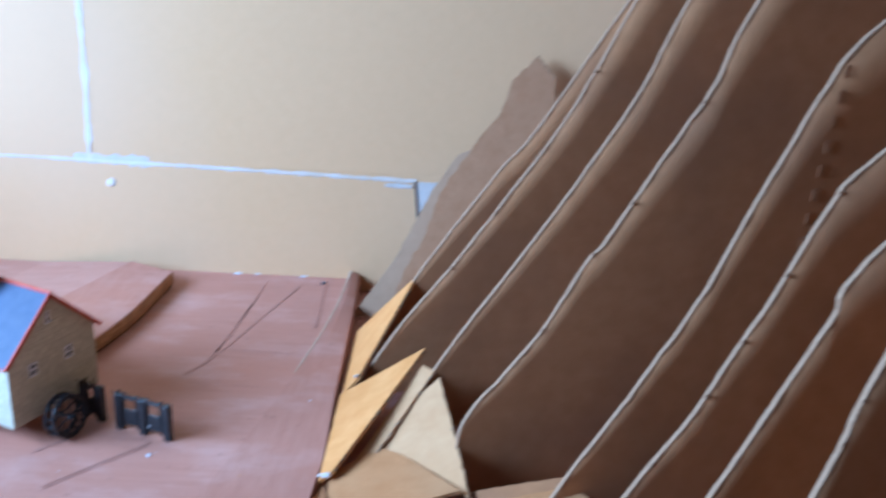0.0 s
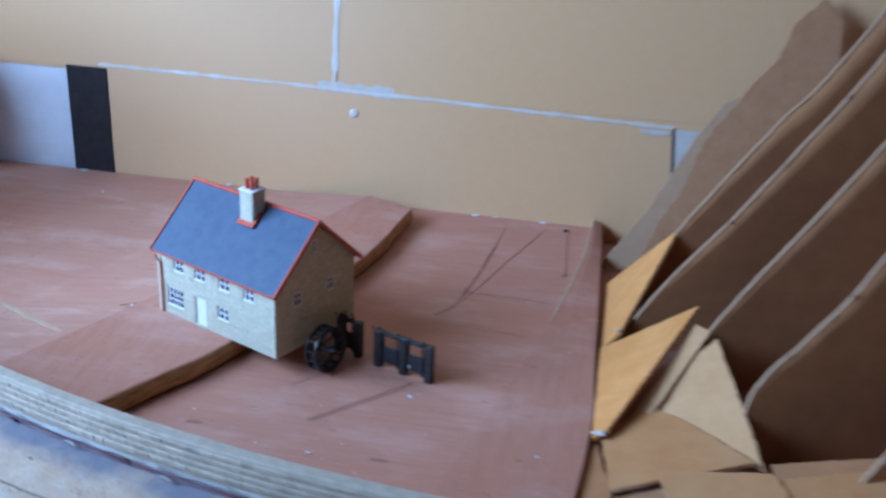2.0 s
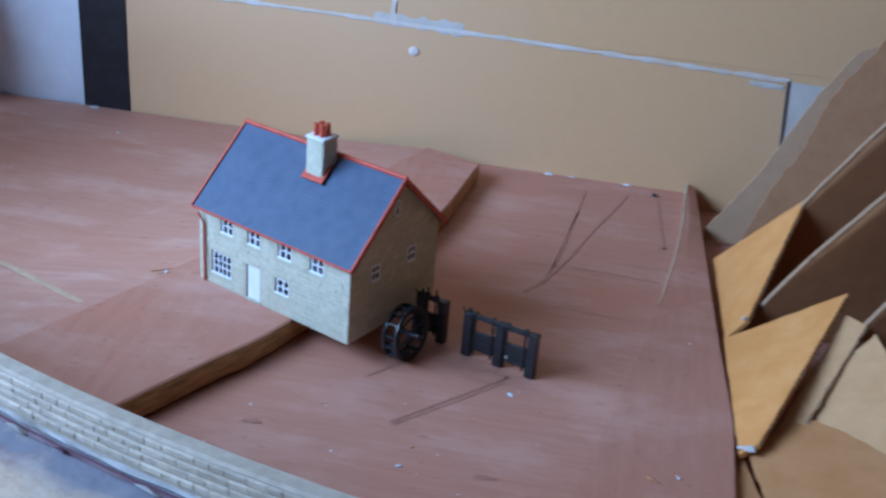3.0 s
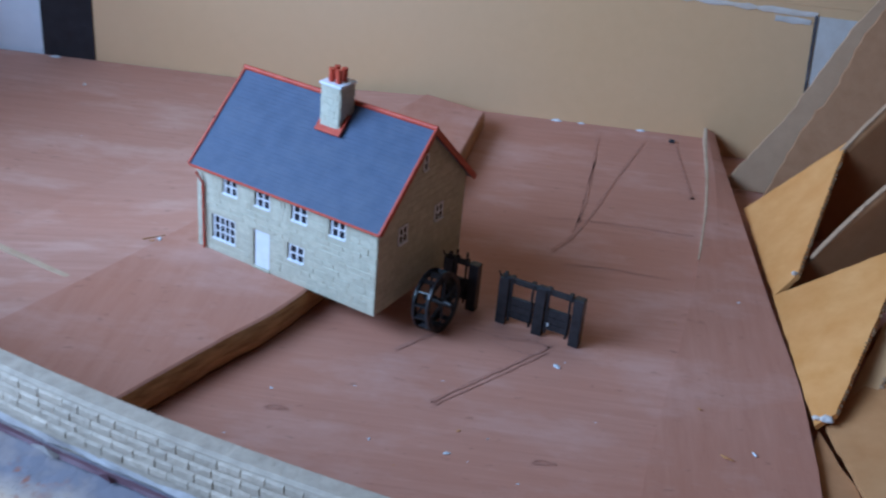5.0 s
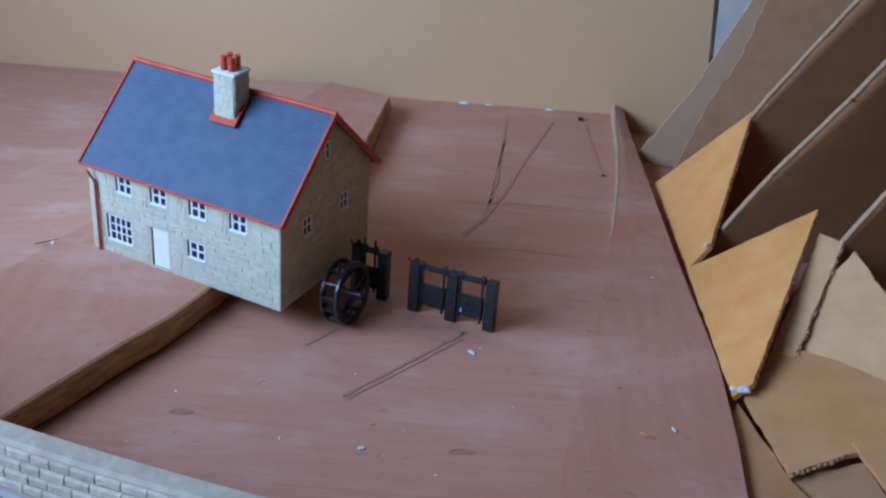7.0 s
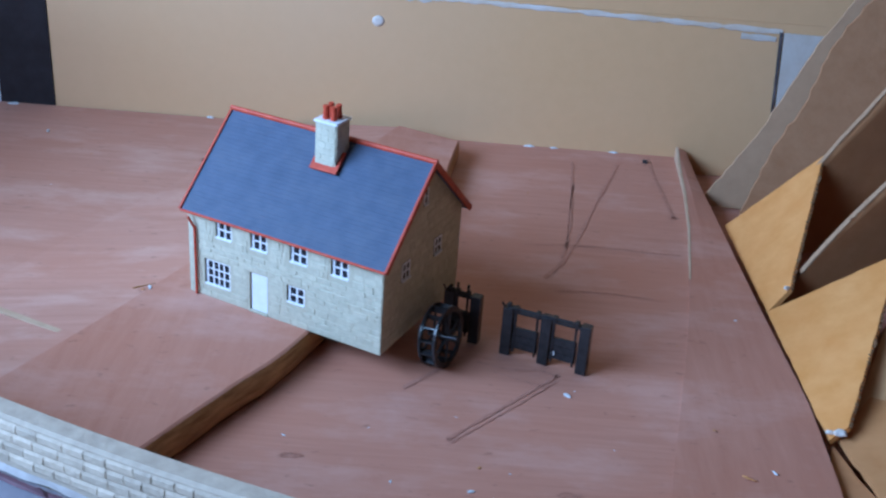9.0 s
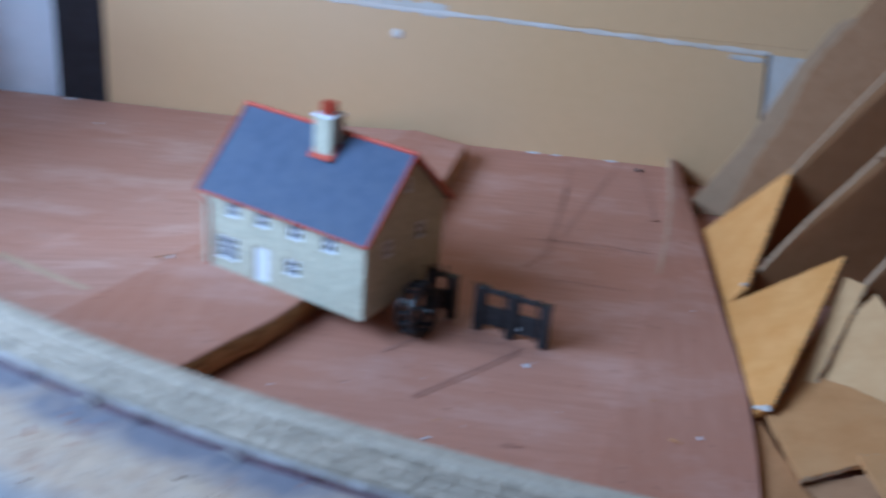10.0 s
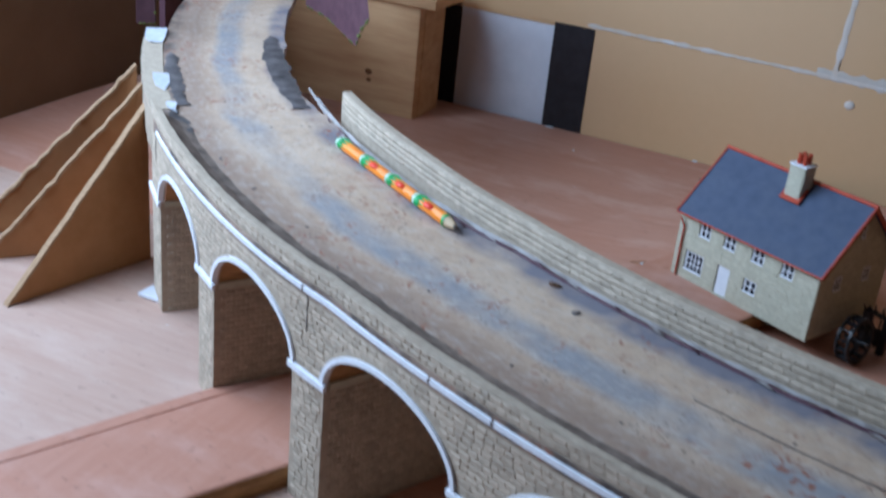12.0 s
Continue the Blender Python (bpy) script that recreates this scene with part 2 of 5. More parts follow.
def deck_material():
    """Old deck: pale plywood with grey ballast glue in two bands along the curve and rust specks."""
    m, t, b = shader("weathered_track_deck")
    N, L = t.nodes.new, t.links.new
    co = N("ShaderNodeTexCoord")
    uv = N("ShaderNodeSeparateXYZ")
    L(co.outputs["UV"], uv.inputs[0])

    def noise_at(scale, detail, vec=None, rough=0.6):
        n = N("ShaderNodeTexNoise")
        n.inputs["Scale"].default_value, n.inputs["Detail"].default_value = scale, detail
        n.inputs["Roughness"].default_value = rough
        L(vec or co.outputs["Object"], n.inputs["Vector"])
        return n.outputs["Fac"]

    def ramp(fac, *stops):
        r = N("ShaderNodeValToRGB")
        r.color_ramp.elements[0].position, r.color_ramp.elements[0].color = stops[0][0], (*stops[0][1], 1)
        r.color_ramp.elements[1].position, r.color_ramp.elements[1].color = stops[-1][0], (*stops[-1][1], 1)
        for p, c in stops[1:-1]:
            r.color_ramp.elements.new(p).color = (*c, 1)
        L(fac, r.inputs[0])
        return r.outputs[0]

    def maths(op, a, c):
        n = N("ShaderNodeMath")
        n.operation = op
        for k, v in enumerate((a, c)):
            if isinstance(v, (int, float)):
                n.inputs[k].default_value = v
            else:
                L(v, n.inputs[k])
        return n.outputs[0]

    def mix(fac, a, c):
        n = N("ShaderNodeMix")
        n.data_type = 'RGBA'
        L(fac, n.inputs[0])
        for k, v in ((6, a), (7, c)):
            if isinstance(v, tuple):
                n.inputs[k].default_value = (*v, 1)
            else:
                L(v, n.inputs[k])
        return n.outputs[2]

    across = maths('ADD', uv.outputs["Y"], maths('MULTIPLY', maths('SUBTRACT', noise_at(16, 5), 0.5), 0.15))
    g0, g1 = (0, 0, 0), (1, 1, 1)
    wood = ramp(noise_at(80, 9, None, 0.66), (0.3, (0.44, 0.31, 0.215)), (0.7, (0.56, 0.42, 0.30)))
    pale = mix(ramp(noise_at(10, 4), (0.45, g0), (0.65, (0.6, 0.6, 0.6))), wood, (0.64, 0.51, 0.39))
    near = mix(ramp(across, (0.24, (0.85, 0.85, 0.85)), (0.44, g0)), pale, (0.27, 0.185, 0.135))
    band = ramp(across, (0.38, g0), (0.45, g1), (0.56, g1), (0.66, g0))
    band = maths('MULTIPLY', band, ramp(noise_at(13, 4), (0.34, (0.25, 0.25, 0.25)), (0.52, (0.92, 0.92, 0.92))))
    band = maths('MULTIPLY', band, ramp(noise_at(4.2, 3), (0.36, (0.35, 0.35, 0.35)), (0.50, g1)))
    c1 = mix(band, near, (0.262, 0.268, 0.290))
    edge = ramp(across, (0.82, g0), (0.90, g1), (0.98, g1))
    edge = maths('MULTIPLY', edge, ramp(noise_at(26, 4), (0.36, (0.25, 0.25, 0.25)), (0.58, g1)))
    mp = N("ShaderNodeMapping")
    mp.inputs["Scale"].default_value = (7.0, 9.0, 1.0)
    L(co.outputs["UV"], mp.inputs["Vector"])
    streak = ramp(noise_at(2.2, 7, mp.outputs[0], 0.7), (0.48, g0), (0.68, (0.35, 0.35, 0.35)))
    c1 = mix(streak, c1, (0.60, 0.55, 0.50))
    dirt = ramp(noise_at(4.6, 7, mp.outputs[0], 0.75), (0.56, g0), (0.66, (0.55, 0.55, 0.55)))
    c1 = mix(dirt, c1, (0.17, 0.12, 0.095))
    c2 = mix(edge, c1, (0.20, 0.185, 0.21))
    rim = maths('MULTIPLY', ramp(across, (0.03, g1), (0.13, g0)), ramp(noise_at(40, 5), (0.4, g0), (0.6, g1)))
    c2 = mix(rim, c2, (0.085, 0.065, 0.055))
    warp = N("ShaderNodeMix")
    warp.data_type = 'RGBA'
    warp.blend_type = 'ADD'
    warp.inputs[0].default_value = 0.035
    L(co.outputs["Object"], warp.inputs[6])
    wn2 = N("ShaderNodeTexNoise")
    wn2.inputs["Scale"].default_value, wn2.inputs["Detail"].default_value = 130, 4
    L(co.outputs["Object"], wn2.inputs["Vector"])
    L(wn2.outputs["Color"], warp.inputs[7])
    v1 = N("ShaderNodeTexVoronoi")
    v1.inputs["Scale"].default_value = 100
    L(warp.outputs[2], v1.inputs["Vector"])
    speck = maths('MULTIPLY', ramp(v1.outputs["Distance"], (0.16, g1), (0.34, g0)),
                  ramp(noise_at(15, 4), (0.49, g0), (0.58, g1)))
    c3 = mix(maths('MULTIPLY', speck, 0.9), c2, (0.28, 0.105, 0.06))
    v2 = N("ShaderNodeTexVoronoi")
    v2.inputs["Scale"].default_value = 190
    L(warp.outputs[2], v2.inputs["Vector"])
    dots = maths('MULTIPLY', ramp(v2.outputs["Distance"], (0.16, g1), (0.30, g0)),
                 ramp(noise_at(30, 4), (0.54, g0), (0.62, g1)))
    c4 = mix(maths('MULTIPLY', dots, 0.8), c3, (0.10, 0.08, 0.065))
    L(c4, b.inputs["Base Color"])
    bp = N("ShaderNodeBump")
    bp.inputs["Strength"].default_value, bp.inputs["Distance"].default_value = 0.7, 0.0012
    L(noise_at(110, 7), bp.inputs["Height"])
    L(bp.outputs[0], b.inputs["Normal"])
    b.inputs["Roughness"].default_value = 0.8
    return m


M_DECK = deck_material()

# ---- building helpers ----


def mesh_of(name, bm, mat, smooth=False):
    me = bpy.data.meshes.new(name)
    bmesh.ops.recalc_face_normals(bm, faces=bm.faces)
    bm.to_mesh(me)
    bm.free()
    me.materials.append(mat)
    if smooth:
        for p in me.polygons:
            p.use_smooth = True
    return me


def part(name, bm, mat, parent, label="", smooth=False):
    ob = new(name, mesh_of(name, bm, mat, smooth))
    ob.parent = parent
    if label:
        ob["label"] = label
    return ob


def empty(name, m, label, category, group="", kind=""):
    ob = new(name)
    ob.empty_display_size = 0.02
    ob.matrix_world = m
    return tagged(ob, label, category, group, kind)


def solid(name, bm, mat, label, category, group="", kind="", smooth=False):
    return tagged(new(name, mesh_of(name, bm, mat, smooth)), label, category, group, kind)


def add_box(bm, x0, x1, y0, y1, z0, z1, bevel=0.0, m=None):
    verts = bmesh.ops.create_cube(bm, size=1.0)["verts"]
    for v in verts:
        v.co = Vector((x0 + (v.co.x + 0.5) * (x1 - x0), y0 + (v.co.y + 0.5) * (y1 - y0), z0 + (v.co.z + 0.5) * (z1 - z0)))
    if bevel:
        es = list({e for v in verts for e in v.link_edges})
        out = bmesh.ops.bevel(bm, geom=es, offset=bevel, segments=1, affect='EDGES', profile=0.5)
        verts = [v for v in out["verts"] if v.is_valid]
    if m is not None:
        bmesh.ops.transform(bm, matrix=m, verts=verts)
    return bm


def box(*a, bevel=0.0, m=None):
    return add_box(bmesh.new(), *a, bevel=bevel, m=m)


def add_rod(bm, a, b, r, r2=None, seg=10):
    a, b = Vector(a), Vector(b)
    m = Matrix.Translation((a + b) / 2) @ (b - a).to_track_quat('Z', 'Y').to_matrix().to_4x4()
    bmesh.ops.create_cone(bm, cap_ends=True, segments=seg, radius1=r, radius2=r if r2 is None else r2,
                          depth=(b - a).length, matrix=m)
    return bm


def rod(*a, **k):
    return add_rod(bmesh.new(), *a, **k)


def sheet(bm, pts, normal, thick):
    """A flat or slightly bent sheet: outline points in space, given a thickness along normal."""
    n = Vector(normal).normalized() * thick
    top = [bm.verts.new(Vector(p)) for p in pts]
    low = [bm.verts.new(Vector(p) - n) for p in pts]
    k = len(pts)
    bm.faces.new(top)
    bm.faces.new(low[::-1])
    for i in range(k):
        j = (i + 1) % k
        bm.faces.new((top[j], top[i], low[i], low[j]))
    return bm


def rough_line(pts, step, amount, seed):
    """Points along a line, with small unevenness."""
    rng = random.Random(seed)
    out = []
    for (a, b) in zip(pts[:-1], pts[1:]):
        a, b = Vector(a), Vector(b)
        k = max(1, int((b - a).length / step))
        for i in range(k):
            p = a.lerp(b, i / k)
            if i:
                p = p + Vector([rng.uniform(-1, 1) * amount for _ in p])
            out.append(p)
    out.append(Vector(pts[-1]))
    return out


def smooth_curve(pts, n):
    """Catmull-Rom through a few points."""
    P = [Vector(p) for p in pts]
    P = [P[0] * 2 - P[1]] + P + [P[-1] * 2 - P[-2]]
    out = []
    segs = len(P) - 3
    for i in range(n + 1):
        s = min(i / n * segs, segs - 1e-6)
        k = int(s)
        t = s - k
        a, b, c, d = P[k:k + 4]
        out.append(0.5 * ((2 * b) + (c - a) * t + (2 * a - 5 * b + 4 * c - d) * t * t + (3 * b - a - 3 * c + d) * t ** 3))
    return out


# ---- ground, boards and walls ----
WALL_Y = 1.256

bm = bmesh.new()
sheet(bm, [(-1.12, -0.35, 0), (-0.09, -0.35, 0), (-0.084, 0.76, 0), (-0.071, 0.87, 0), (-0.070, 1.04, 0),
           (-0.078, WALL_Y, 0), (-1.12, WALL_Y, 0)], (0, 0, 1), 0.012)
floor = solid("floor", bm, M_PLY, "worn reddish plywood baseboard with pencil marks", "baseboard", kind="structure")
bm = bmesh.new()
sheet(bm, [(-0.084, -0.35, -0.014), (1.1, -0.35, -0.014), (1.1, WALL_Y, -0.014), (-0.084, WALL_Y, -0.014)], (0, 0, 1), 0.012)
solid("floor_lower", bm, M_PLY, "lower reddish plywood board under the cardboard hill", "baseboard", kind="structure")

# pale sheet in front of the viaduct
bm = bmesh.new()
sheet(bm, [(-1.115, -0.3, 0.003), (-0.40, -0.3, 0.003), (-0.47, 0.52, 0.003), (-0.60, 0.645, 0.003), (-0.80, 0.80, 0.003),
           (-1.0, 0.80, 0.003), (-1.115, 0.70, 0.003)], (0, 0, 1), 0.003)
solid("floor_front", bm, M_PLY_PALE, "pale scuffed plywood sheet in front of the viaduct", "baseboard", kind="structure")

# raised plywood road bed with a stained edge
LEFT = [(-0.76, 0.29), (-0.669, 0.480), (-0.594, 0.640), (-0.477, 0.872), (-0.431, 0.973), (-0.375, 1.10), (-0.320, 1.238)]
RIGHT = [(-0.665, 0.29), (-0.606, 0.41), (-0.547, 0.53), (-0.4105, 0.787), (-0.378, 0.846), (-0.346, 0.907), (-0.289, 1.078), (-0.270, 1.214)]
left = smooth_curve([(*p, 0) for p in LEFT], 48)
right = smooth_curve([(*p, 0) for p in RIGHT], 48)
TOP = 0.016
bm = bmesh.new()
rows = []
for i, (a, b) in enumerate(zip(left, right)):
    cut = 0.0012 if i < 17 else 0.0
    rows.append([bm.verts.new((a.x + (b.x - a.x) * s, a.y + (b.y - a.y) * s, z)) for s, z in
                 ((0, 0.0005), (0, TOP), (0.10, TOP), (0.104, TOP - cut), (0.112, TOP - cut), (0.116, TOP), (0.985, TOP), (1.0, TOP - 0.0008))])
for p, q in zip(rows[:-1], rows[1:]):
    for k in range(len(p) - 1):
        bm.faces.new((p[k], p[k + 1], q[k + 1], q[k]))
bm.faces.new(rows[0])
bm.faces.new(rows[-1][::-1])
flush = bmesh.new()
grid = []
for p in [q for q in left if q.y > 0.66]:
    grid.append([flush.verts.new(c) for c in ((p.x - 0.0006, p.y, TOP - 0.0012), (p.x - 0.05, p.y + 0.01, 0.009), (p.x - 0.10, min(p.y + 0.02, WALL_Y - 0.001), 0.0035),
                                              (-0.75 - 0.34 * min(1, max(0, (p.y - 0.66) / 0.25)), min(p.y + 0.12, WALL_Y - 0.001), 0.0035))])
for p, q in zip(grid[:-1], grid[1:]):
    for k in range(3):
        flush.faces.new((p[k], p[k + 1], q[k + 1], q[k]))
solid("floor_side", flush, M_PLY_LEFT, "pale pinkish plywood sheet beside the road bed", "baseboard", kind="structure")
bed = empty("road_bed", pose(0, 0, 0), "raised reddish plywood road bed with a brown stained edge", "plywood board")
part("top_board", bm, M_PLY_STRIP, bed)
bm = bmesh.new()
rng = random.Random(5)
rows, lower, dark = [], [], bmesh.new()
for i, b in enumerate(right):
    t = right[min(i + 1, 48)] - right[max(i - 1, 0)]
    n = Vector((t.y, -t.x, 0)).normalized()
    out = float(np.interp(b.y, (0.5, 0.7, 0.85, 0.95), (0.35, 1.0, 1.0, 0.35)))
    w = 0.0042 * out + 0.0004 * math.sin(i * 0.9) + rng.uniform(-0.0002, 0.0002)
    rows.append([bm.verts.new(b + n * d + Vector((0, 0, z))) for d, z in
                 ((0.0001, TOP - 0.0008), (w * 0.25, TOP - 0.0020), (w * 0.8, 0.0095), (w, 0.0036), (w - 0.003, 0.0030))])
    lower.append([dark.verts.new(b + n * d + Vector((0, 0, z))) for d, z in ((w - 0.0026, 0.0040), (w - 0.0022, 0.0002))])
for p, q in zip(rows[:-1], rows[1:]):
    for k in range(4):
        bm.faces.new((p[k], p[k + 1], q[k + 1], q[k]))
# added strip under the edge; its dark colour stands for the foot's shade
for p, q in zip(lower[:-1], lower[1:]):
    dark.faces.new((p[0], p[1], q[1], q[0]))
part("foot_shade", dark, M_SHADE_CRUMB, bed, "added dark strip for the shade at the board's foot")
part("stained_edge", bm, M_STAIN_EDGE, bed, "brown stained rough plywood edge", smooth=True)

# thin warped plywood sliver at the board's end
STRIP_Y = (0.70, 0.792, 0.826, 0.892, 0.921, 0.987, 1.04, 1.11, 1.17, 1.252)
STRIP_IN = (-0.166, -0.156, -0.150, -0.136, -0.130, -0.117, -0.1085, -0.0985, -0.0925, -0.0880)
STRIP_OUT = (-0.078, -0.070, -0.067, -0.0645, -0.0655, -0.069, -0.071, -0.0735, -0.0755, -0.0795)
bm, raw, rows, edge_rows = bmesh.new(), bmesh.new(), [], []
for i in range(41):
    y = 1.252 - 0.55 * i / 40
    xl, xr = float(np.interp(y, STRIP_Y, STRIP_IN)), float(np.interp(y, STRIP_Y, STRIP_OUT))
    s = min(1.0, (1.252 - y) / 0.42)
    h = 0.0046 * (1 - s) ** 1.4 + 0.0009
    lift = 0.005 * max(0, 1 - s * 6) ** 2
    rows.append([bm.verts.new(c) for c in ((xl, y, 0.0003), (xl, y, h + lift), ((xl * 2 + xr) / 3, y, h + lift * 0.8),
                                           (xr, y, 0.0018 + lift), (xr + 0.0006, y, -0.013))])
    w = 0.0010 * (1 - s) + 0.0001
    if s < 0.55:
        edge_rows.append([raw.verts.new(c) for c in ((xl - 0.0006, y, 0.0004), (xl - 0.0006 - w * 0.4, y, h + lift + 0.0002), (xl + w, y, h + lift + 0.0004))])
for p, q in zip(rows[:-1], rows[1:]):
    for k in range(4):
        bm.faces.new((p[k], p[k + 1], q[k + 1], q[k]))
bm.faces.new(rows[0])
for p, q in zip(edge_rows[:-1], edge_rows[1:]):
    for k in range(2):
        raw.faces.new((p[k], p[k + 1], q[k + 1], q[k]))
strip = empty("end_strip", pose(0, 0, 0), "warped reddish plywood strip along the board's end", "plywood board")
part("top_sheet", bm, M_PLY_STRIP, strip)
part("raw_edge", raw, M_PLY_EDGE, strip, "pale raw plywood edge")

# back wall of hardboard panels
bm = box(-0.611, 0.9, WALL_Y, WALL_Y + 0.01, -0.02, 0.1199)
solid("wall_back_lower", bm, M_HARDBOARD, "tan hardboard backing panel with filled joints", "wall", kind="structure")
bm = box(-1.12, -0.3605, WALL_Y - 0.0003, WALL_Y + 0.01, 0.1201, 1.0)
solid("wall_back_upper", bm, M_HARDBOARD, "tan hardboard upper backing panel", "wall", kind="structure")
bm = box(-0.3595, 0.9, WALL_Y - 0.0003, WALL_Y + 0.01, 0.1201, 1.0)
solid("wall_back_upper_side", bm, M_HARDBOARD, "tan hardboard upper backing panel beside the hill", "wall", kind="structure")
solid("wall_back_joint", box(-1.12, 0.9, WALL_Y + 0.0005, WALL_Y + 0.012, 0.116, 0.124), M_HARDBOARD, "batten behind the joint", "wall", kind="structure")
solid("wall_left_inner", box(-1.12, -1.10, 0.45, WALL_Y - 0.003, 0.0, 0.27), M_ROOM_DARK, "dark brown side panel", "wall", kind="structure")
solid("wall_right", box(0.9, 0.91, -0.35, WALL_Y + 0.01, -0.02, 1.0), M_CARD, "brown board at the layout's end", "wall", kind="structure")

solid("wall_recess", box(-1.12, -0.60, 1.275, 1.285, -0.02, 0.13), M_BLACK, "dark recess behind the opening", "wall", kind="structure")
solid("wall_black_strip", box(-0.657, -0.6115, WALL_Y - 0.001, WALL_Y + 0.008, 0, 0.1199), M_BLACK, "black painted upright strip of wall", "wall", kind="structure")
solid("wall_white_panel", box(-0.769, -0.6575, WALL_Y + 0.002, WALL_Y + 0.008, 0, 0.1199), M_WHITE_BOARD, "white panel standing in the opening", "panel", kind="structure")
solid("wall_black_edge", box(-0.812, -0.7695, WALL_Y + 0.0005, WALL_Y + 0.007, 0, 0.1199), M_BLACK, "black painted edge strip", "wall", kind="structure")


def smear(name, pts, proud, seed, label, wall=True, width=0.003):
    """A filler seam: an uneven ribbon laid on the wall, along points in (x, z)."""
    rng = random.Random(seed)
    line = rough_line([(x, 0, z) for x, z in pts], 0.006, 0.0004, seed)
    bm = bmesh.new()
    rows = []
    for i, p in enumerate(line):
        d = line[min(i + 1, len(line) - 1)] - line[max(i - 1, 0)]
        n = Vector((-d.z, 0, d.x)).normalized()
        w = width * rng.uniform(0.45, 1.15)
        y = WALL_Y - proud
        rows.append([bm.verts.new((p + n * a).to_tuple()[:1] + (y - c, (p + n * a).z)) for a, c in
                     ((-w, 0.0), (-w * 0.5, 0.0002), (w * 0.4, 0.00025), (w, 0.0))])
    for p, q in zip(rows[:-1], rows[1:]):
        for k in range(3):
            bm.faces.new((p[k], p[k + 1], q[k + 1], q[k]))
    return solid(name, bm, M_FILLER_THIN if "patch" in name else M_SEAM, label, "filler", kind="structure", smooth=True)


smear("filler_seam", [(-0.620, 0.1235), (-0.5, 0.1225), (-0.363, 0.1210), (-0.2, 0.1175), (-0.02, 0.1135)], 0.0006, 1,
      "thin white filler along the panel joint", width=0.0024)
smear("filler_seam", [(-0.363, 0.119), (-0.3605, 0.2), (-0.360, 0.45)], 0.0006, 2, "white filler along the upright joint", width=0.0036)
smear("filler_patch", [(-0.38, 0.1235), (-0.33, 0.1225), (-0.30, 0.121)], 0.0005, 3, "smeared white filler where joints meet", width=0.0065)
smear("filler_patch", [(-0.052, 0.108), (-0.024, 0.107)], 0.0006, 4, "thin smear of white filler", width=0.004)
bm = bmesh.new()
sheet(bm, [(-0.0185, WALL_Y - 0.0016, 0.1128), (0.024, WALL_Y - 0.0016, 0.1122), (0.010, WALL_Y - 0.0016, 0.088), (-0.004, WALL_Y - 0.0016, 0.062), (-0.0125, WALL_Y - 0.0016, 0.042)], (0, -1, 0), 0.0012)
solid("filler_patch", bm, M_FILLER_THIN, "greyish filler patch beside the cut slot", "filler", kind="structure")
bm = bmesh.new()
sheet(bm, [(-0.0222, WALL_Y - 0.0018, 0.1130), (-0.0195, WALL_Y - 0.0018, 0.1130), (-0.0140, WALL_Y - 0.0018, 0.042), (-0.0156, WALL_Y - 0.0018, 0.040)], (0, -1, 0), 0.001)
solid("wall_slot", bm, M_GRIME, "dark cut slot in the hardboard", "slot", kind="structure")
bm = bmesh.new()
bmesh.ops.create_icosphere(bm, subdivisions=2, radius=0.0052, matrix=pose(-0.342, WALL_Y, 0.097) @ Matrix.Diagonal((1.0, 0.25, 0.9, 1)))
solid("filler_dab", bm, M_SEAM, "round dab of white filler on the wall", "filler", kind="structure", smooth=True)
for k, (x, y, r) in enumerate([(-0.332, 1.249, 0.008), (-0.345, 1.2505, 0.006), (-0.40, 1.252, 0.004), (-0.21, 1.252, 0.0035), (-0.19, 1.252, 0.0025),
                               (-0.14, 1.252, 0.003), (-0.48, 1.252, 0.003), (-0.645, 1.249, 0.004)]):
    bm = bmesh.new()
    bmesh.ops.create_icosphere(bm, subdivisions=2, radius=r, matrix=pose(x, y + 0.003, 0.0035 if x < -0.4 else 0.0) @ Matrix.Diagonal((1.3, 0.55, 0.35, 1)))
    for v in bm.verts:
        v.co += Vector((noise.noise(v.co * 300) * 0.0015, noise.noise(v.co * 310) * 0.001, 0))
    solid("filler_lump", bm, M_FILLER, "lump of white filler at the wall's foot", "filler", kind="structure", smooth=True)

# ---- pine box beside the opening ----
pine = empty("pine_box", pose(-0.776, 1.168, 0), "knotty pine box standing beside the opening", "wooden box")
part("front_board", box(-0.19, 0.0, 0.0, 0.012, 0.0005, 0.128, bevel=0.0008), M_PINE, pine)
part("side_board", box(-0.012, 0.0004, 0.0122, 0.060, 0.0005, 0.128, bevel=0.0006), M_PINE, pine)
part("top_board", box(-0.20, 0.020, -0.006, 0.066, 0.1282, 0.139, bevel=0.0008), M_PINE, pine)
for kx, kz, kr in ((-0.058, 0.046, 0.0034), (-0.057, 0.037, 0.0024)):
    bm = bmesh.new()
    bmesh.ops.create_cone(bm, cap_ends=True, segments=14, radius1=kr, radius2=kr * 0.9, depth=0.0005,
                          matrix=pose(kx, -0.0002, kz, 90) @ Matrix.Diagonal((1.35, 1, 1, 1)))
    part("knot", bm, M_KNOT, pine, "dark brown knot")

# ---- viaduct ----
CX, CY = -0.045, 1.435
DECK_Z, NEAR_TOP, FAR_TOP = 0.140, 0.149, 0.159
R_FACE, R_FAR = 1.004, 0.877


def ease(a):
    """The curve opens out towards its far end."""
    return 0.012 * (1 - math.exp(-max(0.0, 63.0 - a) / 6))


def arc(a, r, z):
    r += ease(a)
    return Vector((CX - r * math.cos(radians(a)), CY - r * math.sin(radians(a)), z))


